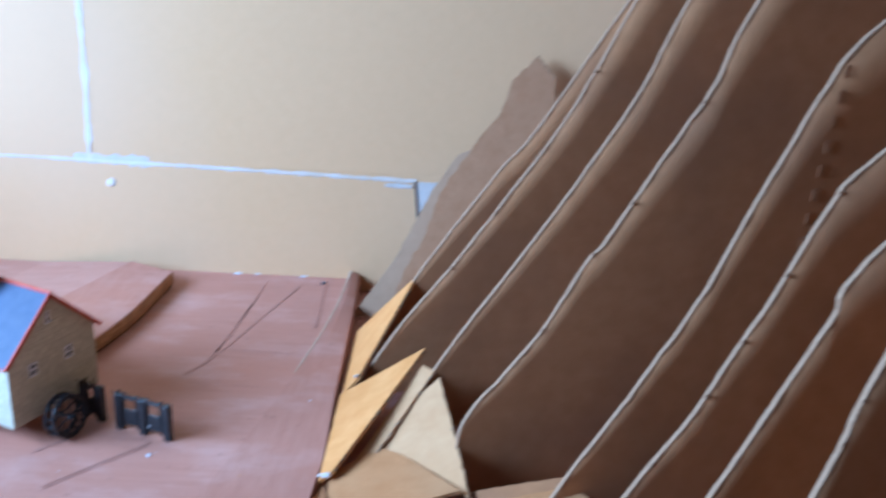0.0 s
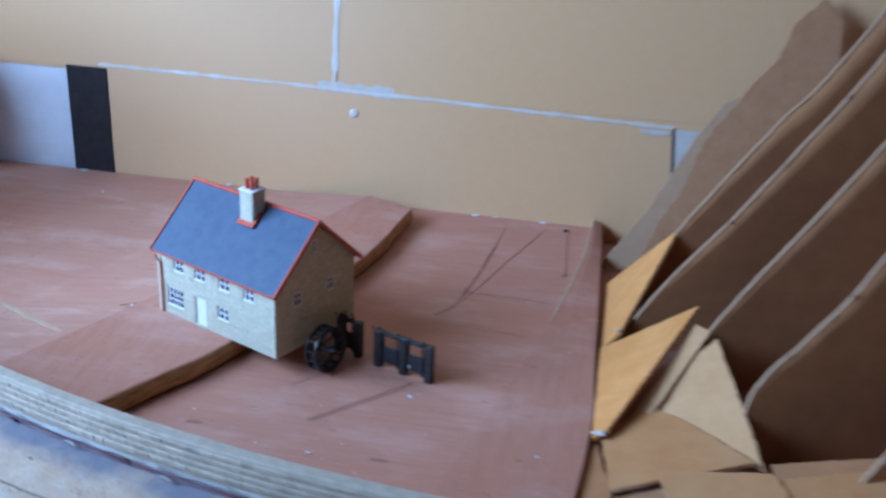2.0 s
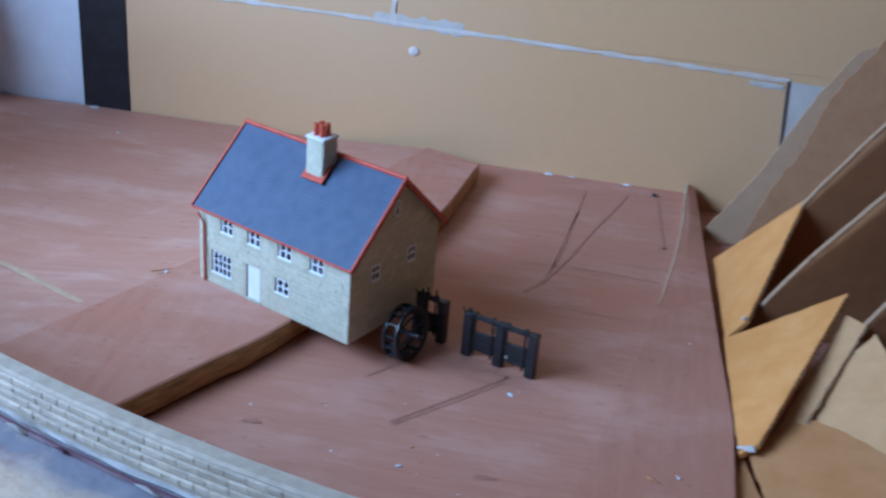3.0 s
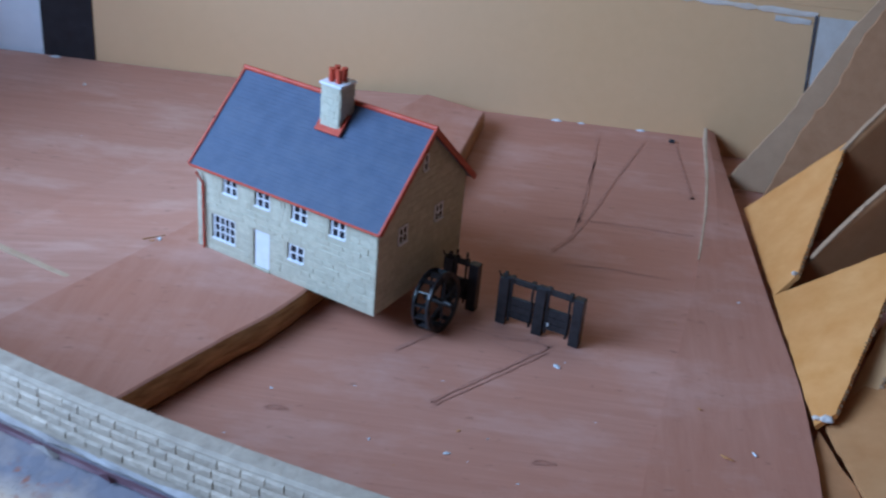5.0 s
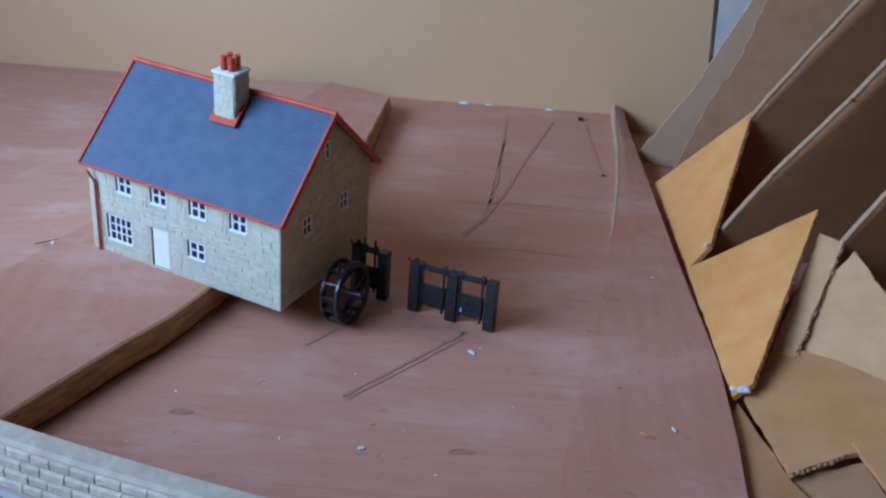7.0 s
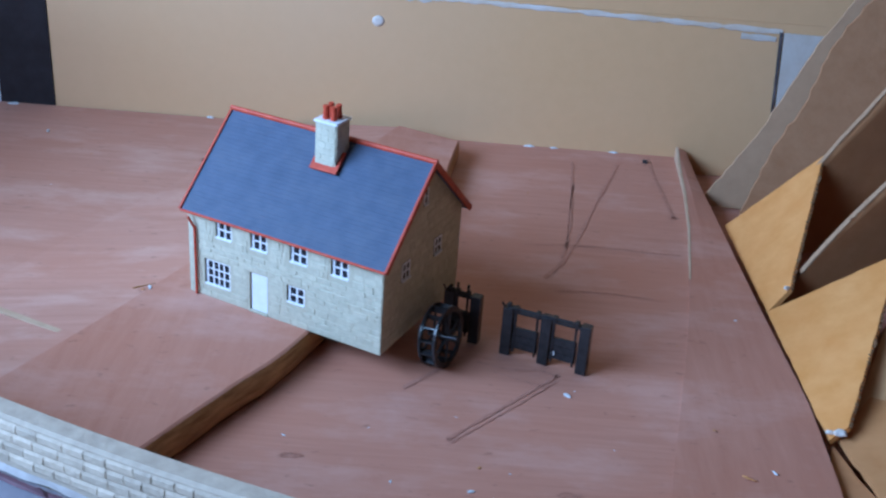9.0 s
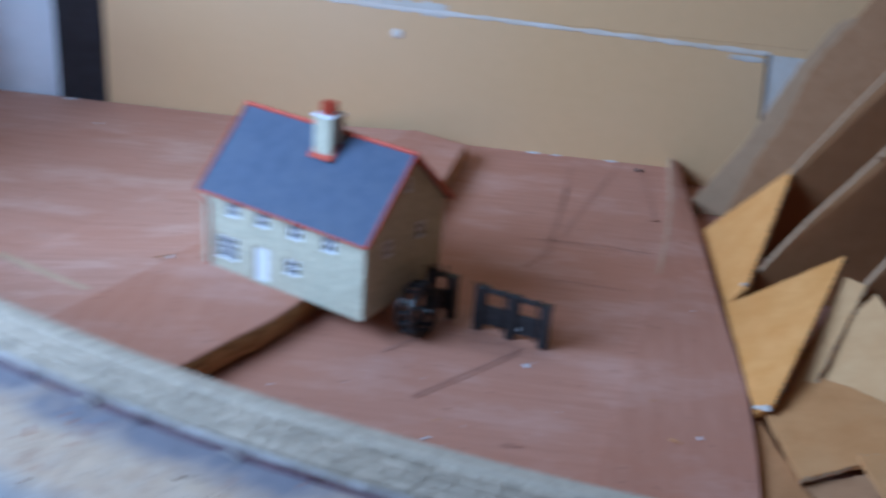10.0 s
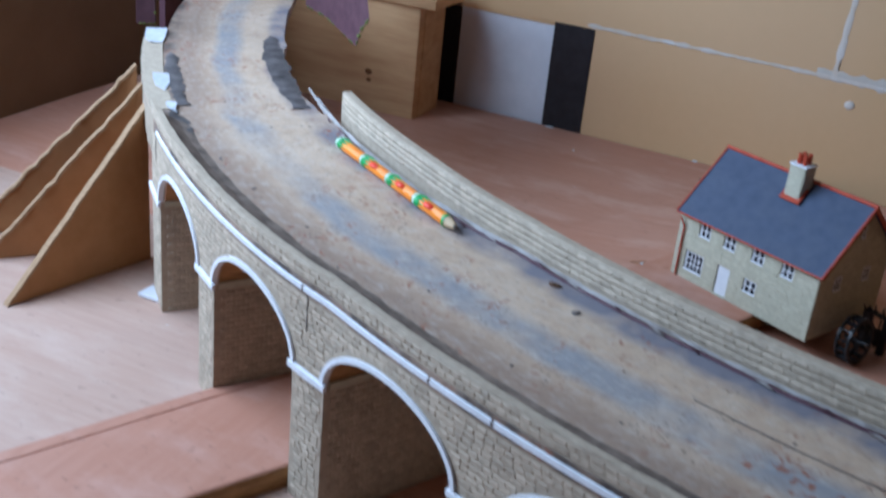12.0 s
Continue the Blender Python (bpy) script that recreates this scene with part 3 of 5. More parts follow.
def splay(a):
    """The far parapet stands off the deck towards its free end."""
    t = min(1.0, max(0.0, (65.0 - a) / 10))
    return -0.0014 - 0.0078 * t * t * (3 - 2 * t)


def ring(bm, a0, a1, step, section, closed=True, wobble=0.0, caps=True, uv=None, shift=None):
    """Sweeps a section of (radius, height) along the curve."""
    k = max(2, int(abs(a1 - a0) / step))
    rng = random.Random(int(a0 * 10 + len(section)))
    rows = []
    for i in range(k + 1):
        a = a0 + (a1 - a0) * i / k
        off = shift(a) if shift else 0.0
        rows.append([bm.verts.new(arc(a, r + off + rng.uniform(-1, 1) * wobble, z + rng.uniform(-1, 1) * wobble * 0.5)) for r, z in section])
    n = len(section)
    lay = bm.loops.layers.uv.new("UVMap") if uv else None
    for i, (p, q) in enumerate(zip(rows[:-1], rows[1:])):
        for j in range(n if closed else n - 1):
            f = bm.faces.new((p[j], p[(j + 1) % n], q[(j + 1) % n], q[j]))
            if uv:
                for l, (ii, jj) in zip(f.loops, ((i, j), (i, (j + 1) % n), (i + 1, (j + 1) % n), (i + 1, j))):
                    l[lay].uv = (ii / k * 6, uv[jj])
    if caps and closed:
        bm.faces.new(rows[0])
        bm.faces.new(rows[-1][::-1])
    return bm


viaduct = empty("viaduct", pose(-0.5, 0.6, 0), "curved model viaduct of embossed buff brick with white string course", "viaduct")
OFF = Matrix.Translation((0.5, -0.6, 0))


def vpart(name, bm, mat, label="", smooth=False, parent=None):
    bmesh.ops.transform(bm, matrix=OFF, verts=bm.verts)
    return part(name, bm, mat, parent or viaduct, label, smooth)


A_END = 104.0
section = [(1.0045, DECK_Z), (0.985, DECK_Z), (0.955, DECK_Z), (0.925, DECK_Z), (0.8836, DECK_Z), (0.8836, DECK_Z - 0.008), (1.0045, DECK_Z - 0.008)]
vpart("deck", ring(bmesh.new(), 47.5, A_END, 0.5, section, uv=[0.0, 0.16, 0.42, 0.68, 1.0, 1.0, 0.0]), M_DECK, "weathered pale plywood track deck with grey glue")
# bare deck beyond the parapet, its inner edge ragged
bm = bmesh.new()
lay = bm.loops.layers.uv.new("UVMap")
rows = []
rng = random.Random(8)
for i in range(46):
    a = 47.5 - i * 0.55
    ri = 0.8868 + 0.006 * max(0.0, math.sin((47.5 - a) * 0.28)) + 0.0022 * noise.noise(Vector((a * 0.9, 2, 0)))
    ro = 1.0045 - 0.018 * min(1, i / 8)
    rows.append([(bm.verts.new(arc(a, ro + (ri - ro) * s, DECK_Z + d)), s, i) for s, d in ((0, 0), (0.25, 0), (0.5, 0), (0.75, 0), (1, 0), (1, -0.008), (0, -0.008))])
for p, q in zip(rows[:-1], rows[1:]):
    for j in range(7):
        f4 = (p[j], p[(j + 1) % 7], q[(j + 1) % 7], q[j])
        f = bm.faces.new([v for v, _, _ in f4])
        for l, (_, s, i) in zip(f.loops, f4):
            l[lay].uv = (i / 12, s)
bm.faces.new([v for v, _, _ in rows[-1]])
vpart("deck_end", bm, M_DECK, "bare ragged plywood deck end")
# dark glue patches where the parapet is missing
for a0, a1, r0, r1, sd in ((46.8, 34.6, 0.8895, 0.907, 1), (50.5, 46.6, 0.984, 0.995, 3), (46.0, 38.5, 0.974, 0.986, 4)):
    bm = bmesh.new()
    rows = []
    for i in range(37):
        a = a0 + (a1 - a0) * i / 36
        g = 0.0025 * noise.noise(Vector((a * 1.1, sd, 0)))
        fray = [0.0035 * noise.noise(Vector((a * 3.1, sd + q * 7.3, 0.5))) for q in (0, 1, 2, 3)]
        s = math.sin(math.pi * min(1, max(0.08, i / 36) * 1.0)) ** 0.25
        m0, w = (r0 + r1) / 2 + g, (r1 - r0) / 2 * s
        rows.append([bm.verts.new(arc(a, m0 + w * k + e, DECK_Z + d)) for (k, d), e in zip(((-1, 0.0004), (-0.4, 0.0010), (0.4, 0.0011), (1, 0.0004)), fray)])
    for p, q in zip(rows[:-1], rows[1:]):
        for k in range(3):
            bm.faces.new((p[k], p[k + 1], q[k + 1], q[k]))
    vpart("glue_patch", bm, M_GRIME, "dark flaking glue patch", smooth=True)
# soffit body between deck and arch crowns is cut by the arches below
PIERS = [(46.7, 48.7), (54.3, 55.8), (61.3, 62.9), (68.75, 70.35), (76.2, 77.8), (83.7, 85.3), (91.2, 92.8)]
SPRING, CROWN = 0.088, 0.1190


def soffit(a):
    """Height of the arch's underside at an angle; 0 inside a pier."""
    for (p0, p1), (q0, q1) in zip(PIERS[:-1], PIERS[1:]):
        if p0 <= a <= p1:
            return 0.0
        if p1 < a < q0:
            c, h = (p1 + q0) / 2, (q0 - p1) / 2
            return SPRING + (CROWN - SPRING) * math.sqrt(max(0.0, 1 - ((a - c) / h) ** 2))
    return 0.0


# spandrel walls, near and far, with arched openings
def spandrel(r0, r1, top):
    bm = bmesh.new()
    stops = [46.7]
    for (p0, p1), (q0, q1) in zip(PIERS[:-1], PIERS[1:]):
        stops += [p0, p1] + [p1 + (q0 - p1) * (0.5 - 0.5 * math.cos(math.pi * i / 22)) for i in range(1, 22)]
    stops += [PIERS[-1][0], PIERS[-1][1], A_END]
    stops = sorted(set(stops))
    for a, b in zip(stops[:-1], stops[1:]):
        mid = (a + b) / 2
        open_here = soffit(mid) > 0
        za = (soffit(a) or SPRING) if open_here else 0.0
        zb = (soffit(b) or SPRING) if open_here else 0.0
        vs = [[bm.verts.new(arc(t, r, z)) for r in (r0, r1) for z in (lo, top)] for t, lo in ((a, za), (b, zb))]
        (p0, p1, p2, p3), (q0, q1, q2, q3) = vs
        for f in ((p0, p1, q1, q0), (p2, q2, q3, p3), (p0, q0, q2, p2), (p1, p3, q3, q1)):
            bm.faces.new(f)
        if a in [x for p in PIERS for x in p] or a == 46.7:
            bm.faces.new((p0, p2, p3, p1))
        if b in [x for p in PIERS for x in p] or b == A_END:
            bm.faces.new((q0, q1, q3, q2))
    bmesh.ops.remove_doubles(bm, verts=bm.verts, dist=1e-6)
    return bm


vpart("near_wall", spandrel(R_FACE, R_FACE - 0.0030, NEAR_TOP), M_MORTAR)
vpart("far_wall", spandrel(R_FAR, R_FAR + 0.003, DECK_Z - 0.0082), M_MORTAR)
vpart("near_coping", ring(bmesh.new(), 46.7, A_END, 0.5, [(R_FACE + 0.0002, NEAR_TOP - 0.0015), (R_FACE - 0.0004, NEAR_TOP + 0.0005), (R_FACE - 0.0042, NEAR_TOP + 0.0002), (R_FACE - 0.0054, DECK_Z + 0.0004), (R_FACE - 0.0028, DECK_Z + 0.0004)], wobble=0.0004), M_MORTAR, "buff parapet coping, worn")
bm = ring(bmesh.new(), 48.0, A_END, 0.6, [(R_FACE - 0.0050, DECK_Z + 0.0004), (R_FACE - 0.0052, DECK_Z + 0.0068), (R_FACE - 0.0100, DECK_Z + 0.0040), (R_FACE - 0.0150, DECK_Z + 0.0016), (R_FACE - 0.0200, DECK_Z + 0.0004)], wobble=0.0008)
vpart("grime_fillet", bm, M_GRIME_BROWN, "dark flaky glue along the parapet's foot")
bm = ring(bmesh.new(), 48.02, A_END, 0.5, [(R_FAR, DECK_Z - 0.008), (R_FAR, FAR_TOP - 0.001), (R_FAR + 0.001, FAR_TOP), (R_FAR + 0.0062, FAR_TOP), (R_FAR + 0.0074, FAR_TOP - 0.0008), (R_FAR + 0.0074, DECK_Z + 0.0006), (R_FAR + 0.0074, DECK_Z - 0.008)], shift=splay)
vpart("far_parapet", bm, M_MORTAR)
bm = ring(bmesh.new(), 44.0, A_END, 0.5, [(R_FAR + 0.0080, DECK_Z + 0.0004), (R_FAR + 0.0080, DECK_Z + 0.0020), (R_FAR + 0.0085, DECK_Z + 0.0021), (R_FAR + 0.0094, DECK_Z + 0.0006)], wobble=0.0006, shift=lambda a: -0.0024)
vpart("glue_line", bm, M_GLUE, "greyish bead of glue along the parapet")
bm = ring(bmesh.new(), 50.0, A_END, 0.5, [(R_FAR + 0.0110, DECK_Z + 0.0005), (R_FAR + 0.0114, DECK_Z + 0.0014), (R_FAR + 0.0126, DECK_Z + 0.0013), (R_FAR + 0.0132, DECK_Z + 0.0005)], wobble=0.0003, shift=lambda a: -0.0024)
vpart("kerb_strip", bm, M_PURPLE, "thin purple-brown strip beside the parapet")
# string course with joints
for a0, a1 in ((48.3, 50.9), (51.0, 61.7), (61.8, 67.5), (67.6, 69.8), (69.9, 78.0), (78.1, 90.0), (90.1, 103.0)):
    vpart("string_course", ring(bmesh.new(), a0, a1, 0.5, [(R_FACE + 0.0001, 0.1338), (R_FACE + 0.0014, 0.1341), (R_FACE + 0.0014, 0.1369), (R_FACE + 0.0001, 0.1374)]), M_STRING, "white painted string course")
for (p0, p1) in PIERS:
    bm = bmesh.new()
    k = 5
    rows = []
    for i in range(k + 1):
        a = p0 - 0.12 + (p1 - p0 + 0.24) * i / k
        rows.append([bm.verts.new(arc(a, R_FACE + d, z)) for d, z in ((0.0002, SPRING - 0.003), (0.0022, SPRING - 0.0028), (0.0022, SPRING + 0.0006), (0.0002, SPRING + 0.001))])
    for p, q in zip(rows[:-1], rows[1:]):
        for j in range(4):
            bm.faces.new((p[j], p[(j + 1) % 4], q[(j + 1) % 4], q[j]))
    bm.faces.new(rows[0])
    bm.faces.new(rows[-1][::-1])
    vpart("impost_band", bm, M_STRING, "white impost band")
for (p0, p1), (q0, q1) in zip(PIERS[:-1], PIERS[1:]):
    c, h = (p1 + q0) / 2, (q0 - p1) / 2
    # arch ring
    bm = bmesh.new()
    rows = []
    for i in range(33):
        t = math.pi * i / 32
        a, z = c - h * math.cos(t), SPRING + (CROWN - SPRING) * math.sin(t)
        w = 0.0026
        da, dz = -math.cos(t) * w / (R_FACE * math.pi / 180), math.sin(t) * w
        rows.append([bm.verts.new(arc(a + u * da, R_FACE + d, z + u * dz)) for u, d in ((-0.12, -0.002), (-0.12, 0.0016), (1, 0.0016), (1, 0.0002))])
    for p, q in zip(rows[:-1], rows[1:]):
        for j in range(3):
            bm.faces.new((p[j], p[j + 1], q[j + 1], q[j]))
    vpart("arch_ring", bm, M_STRING, "pale grey arch ring", smooth=False)
    # arch barrel
    bm = bmesh.new()
    rows = []
    for i in range(25):
        t = math.pi * i / 24
        a, z = c - h * math.cos(t), SPRING + (CROWN - SPRING) * math.sin(t)
        rows.append([bm.verts.new(arc(a, r, z)) for r in (R_FACE - 0.0032, R_FAR + 0.0032)])
    for p, q in zip(rows[:-1], rows[1:]):
        bm.faces.new((p[0], p[1], q[1], q[0]))
    vpart("barrel", bm, M_STAIN_EDGE, "dark reddish-brown underside of the arch")
    # white band inside the reveal
    for side in (p1,):
        bm = bmesh.new()
        for d0, d1 in ((0.001, 0.0018),):
            vs = [bm.verts.new(arc(side + e, r, z)) for e in (0.0, 0.06) for r in (R_FACE - 0.003, R_FAR + 0.004) for z in (SPRING - 0.0035, SPRING + 0.0005)]
            for f in ((0, 1, 3, 2), (4, 6, 7, 5), (0, 2, 6, 4), (1, 5, 7, 3), (0, 4, 5, 1), (2, 3, 7, 6)):
                bm.faces.new([vs[i] for i in f])
        vpart("reveal_band", bm, M_STONE_BED, "buff impost band inside the arch")
    # pier reveals
    for side, sg in ((p1, 1), (q0, -1)):
        bm = bmesh.new()
        vs = [bm.verts.new(arc(side - sg * e, r, z)) for e in (0.0, 0.15) for r in (R_FACE - 0.003, R_FAR + 0.003) for z in (0.0005, SPRING)]
        for f in ((0, 1, 3, 2), (4, 6, 7, 5), (0, 2, 6, 4), (1, 5, 7, 3), (0, 4, 5, 1), (2, 3, 7, 6)):
            bm.faces.new([vs[i] for i in f])
        vpart("pier_reveal", bm, M_MORTAR)
vpart("far_band", ring(bmesh.new(), 44.0, A_END, 1.0, [(R_FAR - 0.0015, 0.130), (R_FAR - 0.0002, 0.130), (R_FAR - 0.0002, 0.134), (R_FAR - 0.0015, 0.134)]), M_STRING)
# vertical joints in the near wall
for a in (48.0, 61.95):
    bm = bmesh.new()
    vs = [bm.verts.new(arc(a + e, R_FACE + d, z)) for e in (0, 0.02) for d in (0.0003, 0.0007) for z in (0.112, 0.1343)]
    for f in ((0, 1, 3, 2), (4, 6, 7, 5), (0, 2, 6, 4), (1, 5, 7, 3), (0, 4, 5, 1), (2, 3, 7, 6)):
        bm.faces.new([vs[i] for i in f])
    vpart("wall_joint", bm, M_GRIME, "thin dark joint between wall sheets")
# card stub and white paper scraps at the broken end
bm = bmesh.new()
ring(bm, 35.2, 46.4, 0.6, [(1.0035, 0.110), (1.0035, 0.1405), (0.9872, 0.1405), (0.9872, 0.110)], wobble=0.0005)
vpart("wall_stub", bm, M_MORTAR, "pale bare card stub of the wall")
for a0, a1, r0, r1, z in ((34.4, 37.0, 0.986, 1.0030, 0.1412), (41.8, 44.0, 0.984, 0.9955, 0.1412), (45.8, 47.2, 0.985, 0.9925, 0.1418)):
    bm = bmesh.new()
    rr = random.Random(int(a0))
    out = [(a0, r0), (a0 - 0.1, r1), ((a0 * 2 + a1) / 3, r1 + 0.0006), (a1 - 0.6, r1 - 0.001), (a1, r1 - 0.006), (a1 - 0.2, r0 + 0.003), (a1 - 1.0, r0)]
    sheet(bm, [arc(a + rr.uniform(-0.15, 0.15), r + rr.uniform(-0.001, 0.001), z + rr.uniform(0, 0.0012)) for a, r in out], (0, 0, 1), 0.0008)
    vpart("paper_scrap", bm, M_SCRAP, "torn white paper scrap")
c = arc(47.2, 1.0, 0)
vpart("foot_scrap", box(c.x - 0.012, c.x + 0.016, c.y - 0.012, c.y + 0.004, 0.0032, 0.0062, bevel=0.0006), M_WHITE_BOARD, "white card scrap under the pier")

# embossed bricks: near wall and far parapet
BRICK_L, BRICK_H = 0.0062, 0.0036


def brick_block(a0, a1, r, z0, z1, outward, seed):
    """Corner points of one proud brick on a curved face."""
    rr = random.Random(seed)
    inner = r < 0.95
    g = 0.003 if inner else 0.006
    p = (0.00045 if inner else 0.00024) + rr.random() * 0.00022
    e = 0.0010 if inner else 0.00085
    r += splay((a0 + a1) / 2) if inner else 0.0
    base = [arc(a, r, z) for a, z in ((a0 + g, z0 + 0.0001), (a1 - g, z0 + 0.0001), (a1 - g, z1 - 0.0001), (a0 + g, z1 - 0.0001))]
    ins = g + (0.010 if inner else 0.025)
    top = [arc(a, r + outward * p * rr.uniform(0.8, 1.1), z) for a, z in ((a0 + ins, z0 + e * 0.8), (a1 - ins, z0 + e * 0.8), (a1 - ins, z1 - e), (a0 + ins, z1 - e))]
    return base + top


BRICK_F = ((4, 5, 6, 7), (0, 1, 5, 4), (1, 2, 6, 5), (2, 3, 7, 6), (3, 0, 4, 7))


def bricks(name, r, z0, z1, a_from, a_to, outward, clear, named, label):
    """Rows of bricks; those in the stretch 'named' are parts of their own."""
    da = BRICK_L * (1.15 if r < 0.95 else 1.0) / (r * math.pi / 180)
    verts, faces = [], []
    count = 0
    row, z = 0, z0
    while z + BRICK_H * 0.6 < z1:
        zt = min(z + BRICK_H, z1)
        a = a_from - (da / 2 if row % 2 else 0)
        while a < a_to:
            rr = random.Random(row * 1000 + int(a * 100))
            w = da * rr.choice((0.8, 1.0, 1.0, 1.25))
            b = min(a + w, a_to)
            a1 = max(a, a_from)
            if b - a1 > da * 0.3 and clear(a1, b, z, zt):
                pts = brick_block(a1, b, r, z, zt, outward, row * 977 + int(a * 50))
                if named(a1, z) and count < 290:
                    me = bpy.data.meshes.new("brick")
                    me.from_pydata([(v + Vector((0.5, -0.6, 0))).to_tuple() for v in pts], [], BRICK_F)
                    me.materials.append(M_BRICK)
                    ob = new("brick", me)
                    ob.parent = viaduct
                    count += 1
                else:
                    k = len(verts)
                    verts += [(v + Vector((0.5, -0.6, 0))).to_tuple() for v in pts]
                    faces += [tuple(k + i for i in f) for f in BRICK_F]
            a += w
        z, row = z + BRICK_H, row + 1
    me = bpy.data.meshes.new(name)
    me.from_pydata(verts, [], faces)
    me.materials.append(M_BRICK_JOIN)
    ob = new(name, me)
    ob.parent = viaduct
    tagged(ob, label, kind="stuff")


def clear_near(a, b, z0, z1):
    if z1 > 0.1335 and z0 < 0.138:
        return False
    for t in (a, b):
        s = soffit(t)
        if s and z0 < s + 0.003:
            return False
    return SPRING - 0.0035 > z1 or z0 > SPRING + 0.001 or soffit((a + b) / 2) > 0


bricks("wall_bricks", R_FACE, 0.004, NEAR_TOP - 0.001, 46.9, 80.0, 1, clear_near, lambda a, z: False, "embossed buff brickwork")
bricks("parapet_bricks", R_FAR + 0.0074, DECK_Z + 0.0034, FAR_TOP - 0.0006, 48.2, 92.0, 1, lambda *a: True,
       lambda a, z: 61 < a < 77, "embossed buff brickwork")


# pier reveals: brick rows on the flat sides that face the arch openings
def reveal_bricks():
    verts, faces = [], []
    for p0, p1 in PIERS[:4]:
        row, z = 0, 0.003
        while z + BRICK_H < SPRING - 0.004:
            r = R_FACE - 0.004 - (BRICK_L / 2 if row % 2 else 0)
            while r - BRICK_L > R_FAR + 0.004:
                k = len(verts)
                for e, ins in ((0.0, 0.0003), (0.035, 0.0007)):
                    for rr, zz in ((r - ins, z + ins), (r - BRICK_L + ins, z + ins), (r - BRICK_L + ins, z + BRICK_H - ins), (r - ins, z + BRICK_H - ins)):
                        verts.append((arc(p1 + e, rr, zz) + Vector((0.5, -0.6, 0))).to_tuple())
                faces += [tuple(k + i for i in f) for f in BRICK_F]
                r -= BRICK_L
            z, row = z + BRICK_H, row + 1
    me = bpy.data.meshes.new("reveal_bricks")
    me.from_pydata(verts, [], faces)
    me.materials.append(M_BRICK_JOIN)
    ob = new("reveal_bricks", me)
    ob.parent = viaduct
    tagged(ob, "embossed buff brickwork inside the arch", kind="stuff")


reveal_bricks()

DEBRIS = [(65.65, 0.8940, 0.0026), (67.4, 0.9065, 0.0018), (64.0, 0.957, 0.0012), (70.5, 0.93, 0.0010), (55.0, 0.975, 0.0018), (52.0, 0.978, 0.0016), (73.0, 0.905, 0.0012),
          (58.5, 0.97, 0.0012), (49.0, 0.93, 0.0010), (45.5, 0.95, 0.0012), (72.0, 0.965, 0.0011), (68.5, 0.97, 0.0013), (63.0, 0.935, 0.0008), (75.5, 0.92, 0.0011), (61.5, 0.982, 0.0014)]
for k, (a, r, s) in enumerate(DEBRIS):
    s *= 1.0 if k < 2 else 0.65
    bm = bmesh.new()
    bmesh.ops.create_icosphere(bm, subdivisions=2, radius=s, matrix=Matrix.Translation(arc(a, r, DECK_Z + s * 0.15)) @ Matrix.Rotation(k, 4, 'Z') @ Matrix.Diagonal((1.5, 0.9, 0.4, 1)))
    for v in bm.verts:
        v.co += Vector((noise.noise(v.co * 600), noise.noise(v.co * 610 + Vector((3, 0, 0))), 0.4 * noise.noise(v.co * 700))) * s * 0.6
    vpart("debris", bm, M_GRIME if k % 3 else M_SHADE_CRUMB, "dark crumb stuck on the deck")
bm = ring(bmesh.new(), 72.6, 82.0, 0.4, [(0.9236, DECK_Z + 0.0002), (0.9238, DECK_Z + 0.0006), (0.9243, DECK_Z + 0.0005), (0.9246, DECK_Z + 0.0002)], wobble=0.0003)
vpart("deck_crack", bm, M_GRIME_BROWN, "thin dark raised crack along the deck")
# flaking slivers along the far parapet's foot
rr = random.Random(41)
for k in range(16):
    a = 48.5 + k * 1.9 + rr.uniform(-0.4, 0.4)
    l = rr.uniform(0.3, 0.9)
    bm = bmesh.new()
    r0 = R_FAR + rr.uniform(0.0085, 0.012)
    vs = [bm.verts.new(arc(t, r, DECK_Z + z)) for t, r, z in ((a, r0, 0.0008), (a + l, r0 + rr.uniform(-0.001, 0.001), 0.0008), (a + l * 0.9, r0 + 0.002, 0.0012), (a + l * 0.2, r0 + 0.0024, 0.0028),
                                                              (a + l * 0.5, r0 + 0.001, 0.0030))]
    for f in ((0, 1, 4), (1, 2, 4), (2, 3, 4), (3, 0, 4), (0, 3, 2, 1)):
        bm.faces.new([vs[i] for i in f])
    vpart("glue_flake", bm, M_GLUE if k % 2 else M_PURPLE, "flake of old glue and card")

